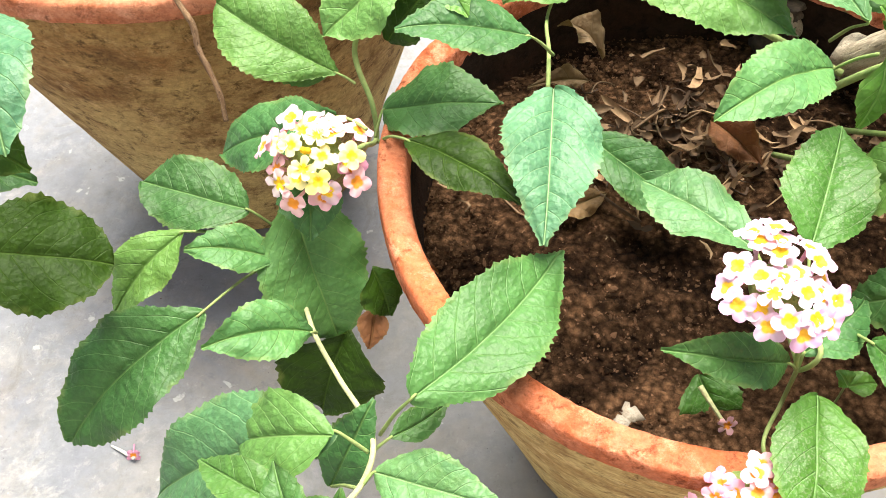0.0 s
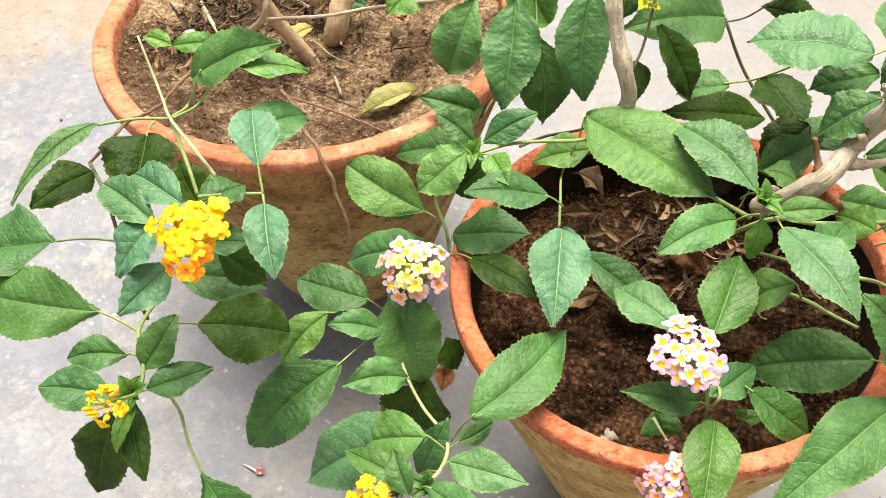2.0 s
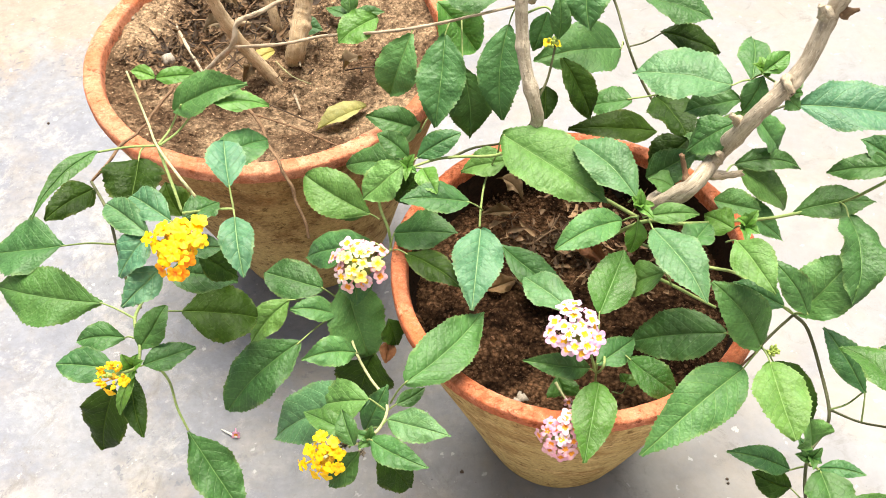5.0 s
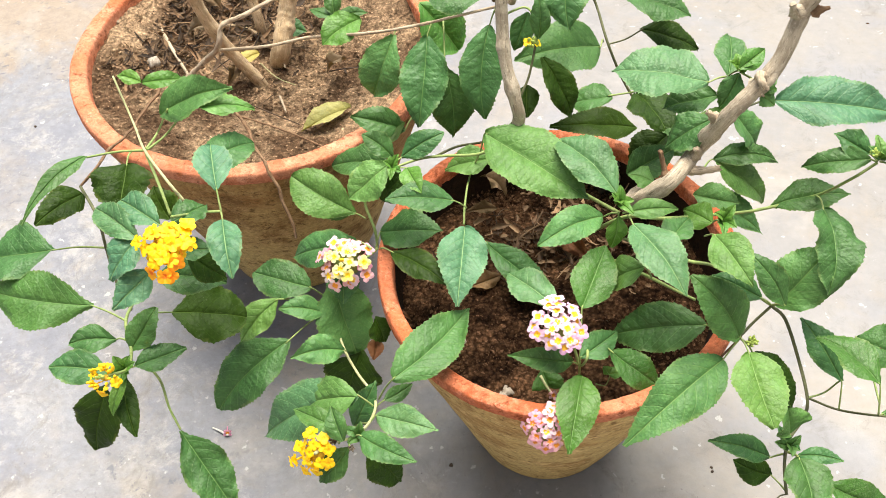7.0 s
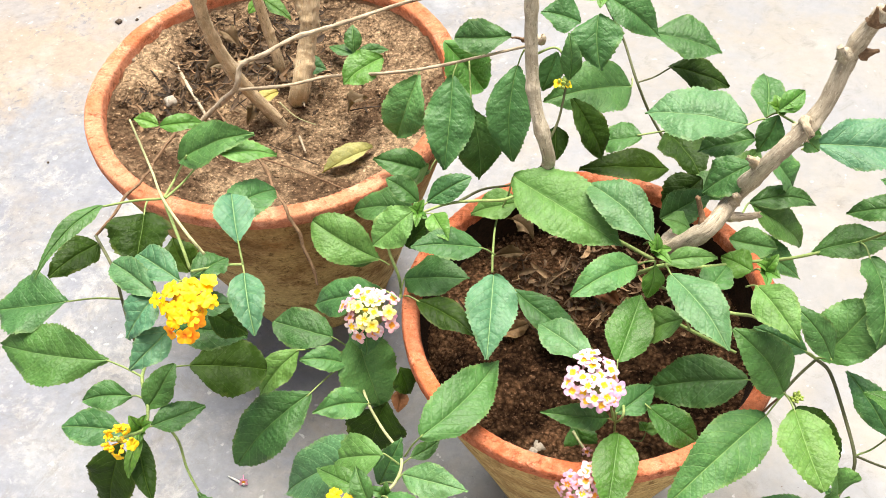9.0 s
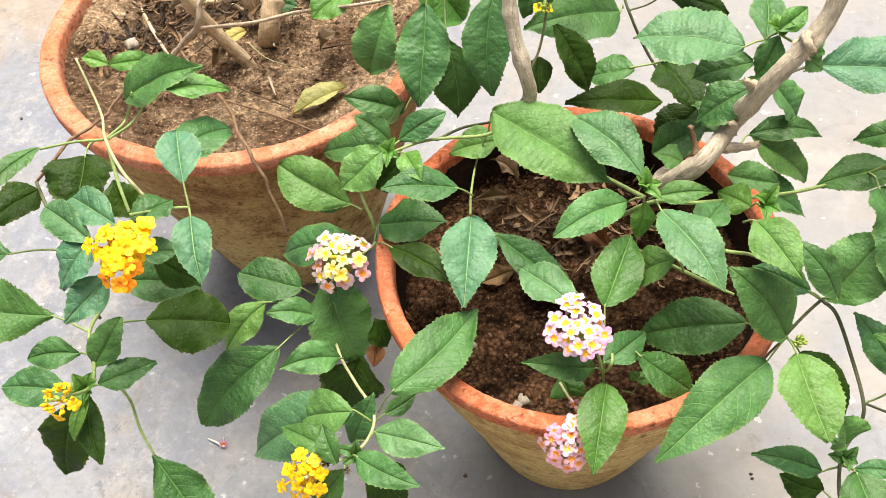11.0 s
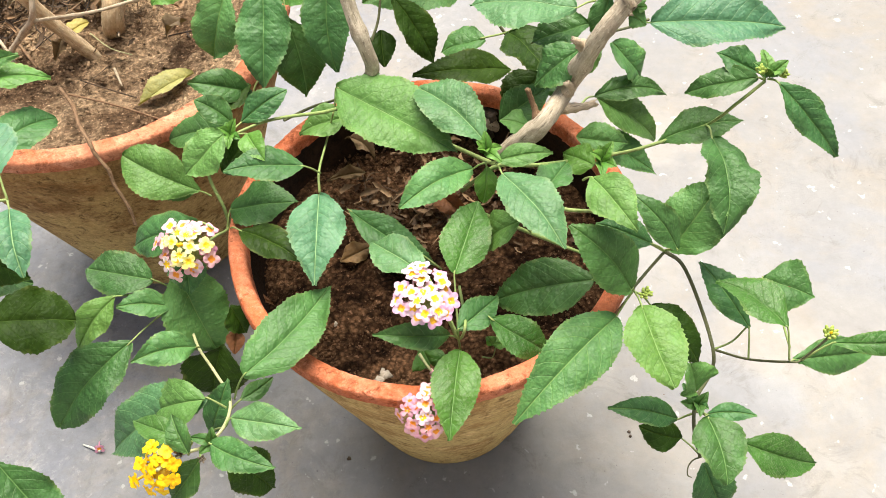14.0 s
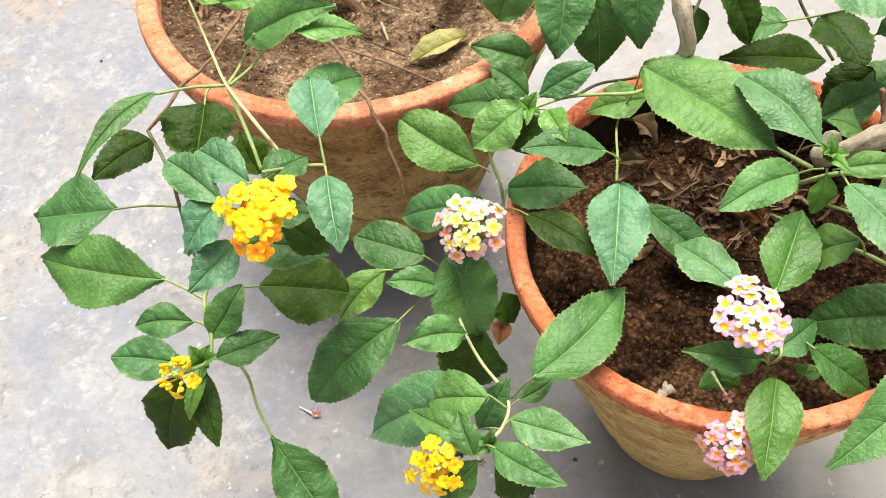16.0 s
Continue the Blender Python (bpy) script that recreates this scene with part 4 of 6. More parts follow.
stem(back_plant, "dry_twig", [(-0.1303, 0.4658, 0.2341), (-0.1236, 0.4691, 0.2236), (-0.1169, 0.4430, 0.2320)], 0.00081, 0.00063, PALE_WOOD, 0.2, ())
stem(back_plant, "dry_twig", [(-0.1189, 0.4127, 0.2270), (-0.1155, 0.4042, 0.2260), (-0.1125, 0.3952, 0.2250)], 0.00108, 0.00081, PALE_WOOD, 0.3, ())
stem(back_plant, "dry_twig", [(-0.1753, 0.4893, 0.2423), (-0.1603, 0.5036, 0.2279), (-0.1394, 0.4837, 0.2320)], 0.00220, 0.00160, TAN_WOOD, 0.2, ())
stem(front_plant, "broken_twig", [(0.2367, 0.2704, 0.4257), (0.2375, 0.2692, 0.4325), (0.2385, 0.2679, 0.4393)], 0.00285, 0.00074, TWIG, 0.6, ())
stem(front_plant, "broken_twig", [(0.2340, 0.2692, 0.4274), (0.2332, 0.2671, 0.4335), (0.2326, 0.2665, 0.4383)], 0.00211, 0.00062, TWIG, 0.6, ())
stem(front_plant, "broken_twig", [(0.2115, 0.2586, 0.3658), (0.2085, 0.2541, 0.3712), (0.2085, 0.2490, 0.3710), (0.2114, 0.2472, 0.3670)], 0.00270, 0.00216, PALE_WOOD, 0.4, ())
stem(front_plant, "tendril", [(0.2379, 0.0884, 0.1580), (0.2324, 0.0873, 0.1569), (0.2291, 0.0843, 0.1545), (0.2284, 0.0807, 0.1517), (0.2306, 0.0795, 0.1507)], 0.00050, 0.00030, STEM_DARK, 00, ())
stem(front_plant, "stump", [(0.1413, 0.3403, 0.1780), (0.1433, 0.3397, 0.2005), (0.1453, 0.3391, 0.2150)], 0.0085, 0.0075, STUMP, 0.35, ())
leaf(front_plant, (0.0311, 0.2357, 0.2631), (0.0251, 0.1784, 0.2534), 0.0305, LEAF_PALE, peak=0.4, low=0.68, high=1.15, roll=0, arc=0)
leaf(front_plant, (-0.0160, 0.1288, 0.2452), (0.0319, 0.1869, 0.2380), 0.0292, LEAF, (-0.0269, 0.1318, 0.2171), peak=0.42, low=0.62, high=1, roll=0, fold=0.22, bow=0.05)
leaf(front_plant, (-0.0304, 0.2641, 0.2265), (0.0147, 0.2496, 0.2430), 0.0291, LEAF, (-0.0336, 0.2558, 0.2199), peak=0.42, low=0.6, high=0.9)
leaf(front_plant, (-0.0196, 0.2301, 0.2458), (0.0184, 0.1971, 0.2514), 0.0193, LEAF_SHADED, (-0.0326, 0.2545, 0.2189), bow=0.02, peak=0.42, low=0.8)
leaf(front_plant, (0.0453, 0.2540, 0.2243), (0.0958, 0.2187, 0.2043), 0.0207, LEAF, (0.0992, 0.2154, 0.2020), peak=0.45)
leaf(front_plant, (0.0892, 0.1754, 0.2522), (0.0594, 0.2071, 0.2507), 0.0228, LEAF_PALE, (0.1028, 0.1474, 0.2276), peak=0.5, high=0.8)
leaf(front_plant, (0.1040, 0.1713, 0.2558), (0.1241, 0.2184, 0.2608), 0.0259, LEAF_SPECKLED, (0.1024, 0.1469, 0.2272), peak=0.4, low=0.7)
leaf(front_plant, (0.1825, 0.1631, 0.2460), (0.1251, 0.1757, 0.2180), 0.0299, LEAF, (0.2036, 0.1572, 0.2417), peak=0.42, low=0.7, high=1)
leaf(front_plant, (0.1220, 0.1501, 0.2383), (0.1560, 0.1371, 0.2146), 0.0208, LEAF_SPECKLED, (0.1171, 0.1743, 0.2120))
leaf(front_plant, (0.1025, 0.1480, 0.2352), (0.1291, 0.1699, 0.2325), 0.0169, LEAF, (0.1024, 0.1469, 0.2272))
leaf(front_plant, (0.0974, 0.1448, 0.2351), (0.0574, 0.1382, 0.2560), 0.0148, LEAF, (0.1024, 0.1469, 0.2272))
leaf(front_plant, (0.1019, 0.1321, 0.2388), (0.0901, 0.0838, 0.2292), 0.0239, LEAF_SPECKLED, bow=0.10, peak=0.4, low=0.6, high=1.1)
leaf(front_plant, (0.1928, 0.1468, 0.2306), (0.1277, 0.0948, 0.2205), 0.0320, LEAF_FRESH, (0.2042, 0.1566, 0.2412), bow=0.10, peak=0.36, low=0.62, high=1.05, roll=0)
leaf(front_plant, (0.2008, 0.1525, 0.2474), (0.1685, 0.1706, 0.2881), 0.0275, LEAF, (0.2036, 0.1572, 0.2417), peak=0.42, low=0.6, high=0.9)
leaf(front_plant, (0.1447, 0.1914, 0.2710), (0.1208, 0.1945, 0.2495), 0.0209, LEAF_FRESH, (0.1519, 0.1945, 0.2541), peak=0.5, high=0.7)
leaf(front_plant, (0.1366, 0.2088, 0.2934), (0.1619, 0.1559, 0.2928), 0.0270, LEAF_PALE, (0.1350, 0.2191, 0.2901), peak=0.42, low=0.7, high=0.9)
leaf(front_plant, (0.1234, 0.2370, 0.2683), (0.0793, 0.2064, 0.2799), 0.0211, LEAF_FRESH, (0.1304, 0.2271, 0.2834), peak=0.48, high=0.75)
leaf(front_plant, (0.1294, 0.2198, 0.2882), (0.1263, 0.2125, 0.2650), 0.0124, LEAF_YOUNG, (0.1293, 0.2208, 0.2912))
leaf(front_plant, (0.1349, 0.2203, 0.2913), (0.1682, 0.2235, 0.2895), 0.0123, LEAF_FRESH, (0.1318, 0.2200, 0.2906))
leaf(front_plant, (0.1325, 0.2441, 0.2813), (0.0958, 0.2916, 0.2888), 0.0289, LEAF_PALE, (0.1317, 0.2631, 0.2576), peak=0.5, low=0.85, high=0.62, roll=0)
leaf(front_plant, (0.0468, 0.3076, 0.2801), (0.1150, 0.2514, 0.2716), 0.0455, LEAF_FRESH, (0.0436, 0.3057, 0.2636), peak=0.4, low=0.8, high=1, roll=0)
leaf(front_plant, (-0.0115, 0.2835, 0.2827), (0.0180, 0.2913, 0.2976), 0.0158, LEAF, (-0.0186, 0.2715, 0.2840), peak=0.45, high=0.8)
leaf(front_plant, (-0.0074, 0.2706, 0.2855), (0.0026, 0.2491, 0.2835), 0.0142, LEAF_YOUNG, (-0.0186, 0.2715, 0.2840))
leaf(front_plant, (-0.0186, 0.2754, 0.2853), (-0.0483, 0.2614, 0.2661), 0.0264, LEAF_FRESH, (-0.0186, 0.2715, 0.2840), peak=0.45, high=0.9)
leaf(front_plant, (-0.0182, 0.2886, 0.2778), (-0.0386, 0.2983, 0.2915), 0.0156, LEAF, (-0.0186, 0.2715, 0.2840), peak=0.45, high=0.8)
leaf(front_plant, (0.0236, 0.2508, 0.2731), (-0.0199, 0.2443, 0.2866), 0.0210, LEAF, (0.0325, 0.2541, 0.2616), peak=0.42, low=0.75, high=0.9)
leaf(front_plant, (0.0515, 0.3085, 0.2535), (0.0161, 0.3090, 0.2444), 0.0210, LEAF_FRESH, (0.0592, 0.3115, 0.2561))
leaf(front_plant, (-0.0473, 0.2722, 0.2387), (-0.0934, 0.2937, 0.2573), 0.0304, LEAF_FRESH, (-0.0403, 0.2695, 0.2355), peak=0.55, low=1, high=0.6)
leaf(front_plant, (-0.0222, 0.2907, 0.2701), (-0.0680, 0.3078, 0.2554), 0.0236, LEAF, (-0.0186, 0.2715, 0.2840), peak=0.4)
leaf(front_plant, (-0.0427, 0.2343, 0.2535), (-0.0951, 0.2479, 0.2237), 0.0250, LEAF, (-0.0315, 0.2209, 0.2607), peak=0.5)
leaf(front_plant, (-0.0767, 0.2168, 0.2246), (-0.1194, 0.2332, 0.2232), 0.0261, LEAF, (-0.0639, 0.2201, 0.1988), peak=0.5, low=0.6, high=0.6, roll=0)
leaf(front_plant, (-0.0615, 0.2216, 0.2275), (-0.0454, 0.1894, 0.1736), 0.0394, LEAF_FRESH, (-0.0632, 0.2135, 0.2191), peak=0.45, low=0.7, high=1.1)
leaf(front_plant, (-0.0985, 0.2074, 0.2248), (-0.1275, 0.1867, 0.2008), 0.0193, LEAF_FRESH, (-0.0639, 0.2201, 0.1988), peak=0.42)
leaf(front_plant, (-0.0671, 0.2029, 0.2132), (-0.0977, 0.2000, 0.2245), 0.0158, LEAF_FRESH, (-0.0639, 0.2201, 0.1988))
leaf(front_plant, (-0.0907, 0.1809, 0.2134), (-0.1419, 0.1480, 0.1797), 0.0349, LEAF, (-0.0673, 0.2175, 0.1967), peak=0.48, low=0.8, high=0.85, arc=0.03)
leaf(front_plant, (-0.0531, 0.1760, 0.2068), (-0.0860, 0.1599, 0.2232), 0.0191, LEAF_FRESH, (-0.0525, 0.1784, 0.2025), peak=0.45, arc=0.06)
leaf(front_plant, (-0.0386, 0.1246, 0.2346), (-0.1110, 0.1253, 0.1836), 0.0346, LEAF_PALE, (-0.0295, 0.1222, 0.2250), peak=0.45, low=0.7)
leaf(front_plant, (-0.0428, 0.0956, 0.2406), (-0.0784, 0.1175, 0.2324), 0.0122, LEAF, (-0.0499, 0.0984, 0.2215), peak=0.5)
leaf(front_plant, (-0.0441, 0.1236, 0.1969), (-0.0291, 0.1374, 0.2280), 0.0166, LEAF, (-0.0325, 0.1136, 0.2182), peak=0.42)
leaf(front_plant, (-0.0356, 0.0978, 0.2321), (-0.0010, 0.0769, 0.2374), 0.0156, LEAF, (-0.0408, 0.1060, 0.2156), peak=0.36, low=0.6)
leaf(front_plant, (-0.0279, 0.1176, 0.2210), (0.0108, 0.1028, 0.2286), 0.0191, LEAF_PALE, (-0.0318, 0.1140, 0.2186), peak=0.42, low=0.7)
leaf(front_plant, (-0.0237, 0.1312, 0.2161), (-0.0056, 0.1445, 0.2142), 0.0093, LEAF, (-0.0296, 0.1274, 0.2136))
leaf(front_plant, (-0.0334, 0.2029, 0.2073), (-0.0283, 0.1953, 0.1869), 0.0171, LEAF_SHADED)
leaf(front_plant, (0.2025, 0.1374, 0.2530), (0.2093, 0.0891, 0.2473), 0.0300, LEAF_FRESH, (0.2040, 0.1558, 0.2406), peak=0.45, low=0.7, high=0.8, roll=0)
leaf(front_plant, (0.2188, 0.1631, 0.2126), (0.2439, 0.1327, 0.1900), 0.0230, LEAF_SHADED, (0.2040, 0.1558, 0.2406))
leaf(front_plant, (0.2303, 0.1042, 0.2097), (0.2260, 0.1122, 0.2293), 0.0242, LEAF, (0.2347, 0.1086, 0.1914))
leaf(front_plant, (0.2377, 0.0978, 0.1934), (0.2637, 0.0912, 0.1975), 0.0094, LEAF, (0.2340, 0.1038, 0.1877))
leaf(front_plant, (0.2226, 0.1008, 0.1857), (0.1837, 0.1038, 0.2053), 0.0150, LEAF, (0.2324, 0.1027, 0.1868))
leaf(front_plant, (0.2269, 0.0977, 0.1664), (0.2019, 0.1040, 0.1759), 0.0169, LEAF_SHADED, (0.2360, 0.0893, 0.1603))
leaf(front_plant, (0.2350, 0.0919, 0.2019), (0.2366, 0.0543, 0.2002), 0.0266, LEAF, (0.2339, 0.1033, 0.1873), peak=0.4, low=0.6, high=0.7)
leaf(front_plant, (0.2720, 0.1413, 0.2098), (0.2494, 0.1761, 0.2328), 0.0182, LEAF, (0.2699, 0.1275, 0.1975), peak=0.5)
leaf(front_plant, (0.2793, 0.1183, 0.2434), (0.2515, 0.1546, 0.2482), 0.0249, LEAF_SPECKLED, (0.2806, 0.1079, 0.2266), peak=0.45, high=1.1)
leaf(front_plant, (0.2970, 0.1836, 0.1957), (0.3236, 0.1656, 0.1969), 0.0316, LEAF, (0.2855, 0.1184, 0.2223))
leaf(front_plant, (0.2829, 0.1078, 0.2267), (0.3414, 0.1194, 0.2029), 0.0190, LEAF, (0.2814, 0.1070, 0.2260))
leaf(front_plant, (0.2298, 0.1782, 0.2445), (0.2544, 0.1896, 0.2841), 0.0334, LEAF_FRESH, (0.2249, 0.1737, 0.2505), peak=0.5, low=0.8, high=0.6)
leaf(front_plant, (0.1832, 0.1926, 0.3001), (0.1989, 0.1545, 0.2992), 0.0232, LEAF_FRESH, (0.1807, 0.2010, 0.2888))
leaf(front_plant, (0.2271, 0.1629, 0.2656), (0.2043, 0.1815, 0.2947), 0.0167, LEAF, (0.2250, 0.1742, 0.2509))
leaf(front_plant, (0.2153, 0.1710, 0.2628), (0.1871, 0.1865, 0.2694), 0.0170, LEAF, (0.2249, 0.1737, 0.2505))
leaf(front_plant, (0.2584, 0.2200, 0.2901), (0.2544, 0.1648, 0.2743), 0.0295, LEAF, (0.2684, 0.2523, 0.2663), peak=0.4, low=0.6, high=0.8, ruffle=1.8)
leaf(front_plant, (0.2409, 0.2542, 0.2547), (0.2914, 0.2534, 0.2687), 0.0220, LEAF, (0.2370, 0.2527, 0.2544), peak=0.45)
leaf(front_plant, (0.2809, 0.2300, 0.3233), (0.2454, 0.2424, 0.3065), 0.0170, LEAF, (0.2845, 0.2278, 0.3223), peak=0.4, high=1.2)
leaf(front_plant, (0.2859, 0.2162, 0.3312), (0.3194, 0.1906, 0.2948), 0.0176, LEAF, (0.2862, 0.2284, 0.3228), peak=0.4, high=1.1)
leaf(front_plant, (0.2136, 0.3095, 0.2450), (0.2614, 0.3016, 0.2055), 0.0271, LEAF_FRESH, (0.1868, 0.2532, 0.2892), peak=0.4, low=0.7, high=1.1)
leaf(front_plant, (0.2132, 0.3093, 0.2452), (0.2672, 0.3172, 0.2352), 0.0170, LEAF, (0.1868, 0.2532, 0.2892), peak=0.38, high=1.2)
leaf(front_plant, (0.2032, 0.2989, 0.2236), (0.2557, 0.2781, 0.1978), 0.0232, LEAF_FRESH, (0.1921, 0.3007, 0.2099), high=1.4)
leaf(front_plant, (0.1954, 0.2326, 0.2640), (0.1790, 0.2484, 0.2613), 0.0190, LEAF_YOUNG, (0.1919, 0.2121, 0.2898))
leaf(front_plant, (0.1610, 0.2096, 0.2708), (0.1781, 0.2308, 0.2718), 0.0190, LEAF)
leaf(back_plant, (-0.0177, 0.3855, 0.3077), (-0.0371, 0.3673, 0.2647), 0.0318, LEAF_FRESH, (-0.0160, 0.3891, 0.3094), peak=0.5, high=0.7)
leaf(front_plant, (0.0073, 0.3756, 0.3138), (-0.0012, 0.3237, 0.2741), 0.0321, LEAF, (0.0108, 0.3839, 0.3183), peak=0.45, high=0.9)
leaf(front_plant, (0.0522, 0.3663, 0.3283), (0.0462, 0.3255, 0.2761), 0.0285, LEAF, (0.0557, 0.3567, 0.3489), peak=0.45, high=0.9)
leaf(front_plant, (0.0197, 0.3544, 0.3015), (0.0243, 0.3368, 0.2486), 0.0315, LEAF, (0.0190, 0.3895, 0.3150))
leaf(front_plant, (-0.0129, 0.3476, 0.2471), (-0.0512, 0.3458, 0.2653), 0.0206, LEAF, (-0.0071, 0.3566, 0.2522), peak=0.5, low=0.8)
leaf(front_plant, (0.1345, 0.3796, 0.2951), (0.0709, 0.3484, 0.3135), 0.0394, LEAF_FRESH, (0.1465, 0.4376, 0.2525), peak=0.4, low=0.7)
leaf(front_plant, (0.1955, 0.3045, 0.3238), (0.1343, 0.3265, 0.3232), 0.0455, LEAF_PALE, (0.2088, 0.3128, 0.3209), peak=0.45, low=0.85, high=1.1)
leaf(front_plant, (0.2140, 0.3225, 0.3132), (0.2220, 0.3648, 0.3180), 0.0218, LEAF, (0.2168, 0.3158, 0.3229), peak=0.4)
leaf(front_plant, (0.1699, 0.3975, 0.2320), (0.1908, 0.3523, 0.2282), 0.0346, LEAF_SHADED)
leaf(front_plant, (0.1914, 0.2702, 0.3225), (0.1649, 0.2708, 0.2972), 0.0249, LEAF, (0.1929, 0.2727, 0.3269))
leaf(back_plant, (-0.2250, 0.1948, 0.2997), (-0.2740, 0.1982, 0.2887), 0.0388, LEAF, (-0.1959, 0.2015, 0.2924), peak=0.5, low=1.1)
leaf(back_plant, (-0.1961, 0.1590, 0.2889), (-0.2649, 0.1741, 0.2860), 0.0338, LEAF, (-0.1728, 0.1467, 0.2898), peak=0.5, low=1.1, high=1)
leaf(back_plant, (-0.1810, 0.1412, 0.2779), (-0.2101, 0.1391, 0.2775), 0.0159, LEAF, (-0.1675, 0.1293, 0.2951), peak=0.45, arc=0.06)
leaf(back_plant, (-0.1650, 0.1252, 0.2901), (-0.1493, 0.1431, 0.3074), 0.0164, LEAF, (-0.1642, 0.1241, 0.2910), peak=0.45, high=0.8)
leaf(back_plant, (-0.1611, 0.1151, 0.2884), (-0.1337, 0.1282, 0.2874), 0.0159, LEAF, (-0.1644, 0.1142, 0.2883), peak=0.4)
leaf(back_plant, (-0.1755, 0.1117, 0.2893), (-0.2103, 0.1136, 0.2927), 0.0186, LEAF, (-0.1667, 0.1140, 0.2876), peak=0.5)
leaf(back_plant, (-0.1971, 0.1321, 0.2379), (-0.2132, 0.1125, 0.1926), 0.0291, LEAF_SHADED, (-0.1659, 0.1124, 0.2863), peak=0.45, low=0.7, high=0.8, roll=0, fold=0.12, bow=0.06)
leaf(back_plant, (-0.1723, 0.1179, 0.2750), (-0.1599, 0.0815, 0.2679), 0.0122, LEAF_SHADED, (-0.1649, 0.1117, 0.2866), peak=0.5, low=1, high=0.9)
leaf(back_plant, (-0.1600, 0.1784, 0.2529), (-0.1147, 0.1838, 0.2386), 0.0352, LEAF_SHADED, (-0.1663, 0.1474, 0.2896), peak=0.5, low=0.85, high=0.5, roll=0, arc=0)
leaf(back_plant, (-0.1414, 0.0947, 0.2485), (-0.1103, 0.0587, 0.2181), 0.0254, LEAF, peak=0.5, low=1.25, high=0.9, ruffle=2.4)
leaf(back_plant, (-0.1281, 0.1461, 0.3766), (-0.1560, 0.1670, 0.3766), 0.0159, LEAF_PALE, (-0.1271, 0.1557, 0.3649), peak=0.5, high=0.7)
leaf(back_plant, (-0.1405, 0.1414, 0.3709), (-0.1699, 0.1646, 0.3716), 0.0149, LEAF_PALE, (-0.1283, 0.1546, 0.3644), peak=0.5, high=0.8)
leaf(back_plant, (-0.1356, 0.1327, 0.3559), (-0.1558, 0.1128, 0.3482), 0.0160, LEAF_PALE, (-0.1295, 0.1527, 0.3631), peak=0.42)
leaf(back_plant, (-0.1289, 0.1613, 0.3611), (-0.1134, 0.1780, 0.3581), 0.0168, LEAF, (-0.1278, 0.1562, 0.3654), peak=0.45, high=0.8)
leaf(back_plant, (-0.1041, 0.1702, 0.3525), (-0.0956, 0.1351, 0.3469), 0.0172, LEAF_PALE, (-0.1052, 0.1745, 0.3535), peak=0.42, low=0.7, high=0.9)
leaf(back_plant, (-0.1074, 0.1843, 0.3615), (-0.1142, 0.2151, 0.3681), 0.0200, LEAF_PALE, (-0.1052, 0.1749, 0.3538), peak=0.55, low=0.9, high=0.7)
leaf(back_plant, (-0.1244, 0.2203, 0.3424), (-0.0985, 0.2503, 0.3370), 0.0228, LEAF, peak=0.5, high=0.8)
leaf(back_plant, (-0.1588, 0.2662, 0.3442), (-0.1077, 0.2593, 0.3714), 0.0253, LEAF_FRESH, peak=0.42)
leaf(back_plant, (-0.1924, 0.2207, 0.3549), (-0.2199, 0.1732, 0.3526), 0.0101, LEAF, peak=0.3, high=1.4)
leaf(back_plant, (-0.1691, 0.2184, 0.3496), (-0.1697, 0.1879, 0.3437), 0.0320, LEAF_SHADED, (-0.1754, 0.2430, 0.3357), peak=0.4, low=0.5, high=0.5, roll=0)
leaf(back_plant, (-0.2016, 0.2149, 0.3288), (-0.2236, 0.1891, 0.3318), 0.0198, LEAF_SHADED, (-0.2040, 0.2196, 0.3301), peak=0.35, low=0.7)
leaf(front_plant, (-0.0367, 0.1103, 0.1938), (-0.0161, 0.1038, 0.1515), 0.0260, LEAF_SHADED)
leaf(front_plant, (-0.0451, 0.1946, 0.1781), (-0.0583, 0.1796, 0.1407), 0.0394, LEAF_SHADED)
leaf(front_plant, (-0.0436, 0.0953, 0.2215), (-0.0638, 0.0814, 0.2030), 0.0157, LEAF, (-0.0436, 0.0977, 0.2212))
leaf(front_plant, (-0.0256, 0.2626, 0.2619), (-0.0087, 0.2709, 0.2804), 0.0222, LEAF_SHADED)
leaf(front_plant, (0.0809, 0.1639, 0.1949), (0.0894, 0.1490, 0.1808), 0.0198, LEAF_SPECKLED)
leaf(front_plant, (0.2367, 0.0824, 0.1626), (0.2480, 0.0624, 0.1348), 0.0243, LEAF)
leaf(front_plant, (0.2573, 0.0857, 0.1771), (0.3023, 0.0752, 0.1575), 0.0229, LEAF_SPECKLED, (0.2308, 0.0846, 0.1894), peak=0.42)
leaf(front_plant, (0.3009, 0.1078, 0.2400), (0.3574, 0.1032, 0.2385), 0.0117, LEAF_SPECKLED, (0.2876, 0.1071, 0.2263))
leaf(front_plant, (0.2843, 0.2393, 0.3185), (0.2643, 0.2506, 0.3266), 0.0168, LEAF, (0.2846, 0.2286, 0.3229))
leaf(front_plant, (0.2365, 0.2900, 0.3188), (0.3186, 0.2831, 0.3124), 0.0351, LEAF_PALE, (0.2205, 0.2724, 0.3316), peak=0.38, low=0.85, high=1.05, roll=0, arc=0)
leaf(front_plant, (0.2277, 0.3325, 0.2697), (0.2521, 0.3275, 0.2377), 0.0261, LEAF_FRESH, peak=0.45)
leaf(front_plant, (0.1474, 0.2904, 0.2521), (0.1806, 0.2974, 0.2707), 0.0226, LEAF)
leaf(back_plant, (0.0003, 0.4276, 0.3039), (0.0297, 0.4151, 0.2669), 0.0357, LEAF_YOUNG, peak=0.5, high=0.6)
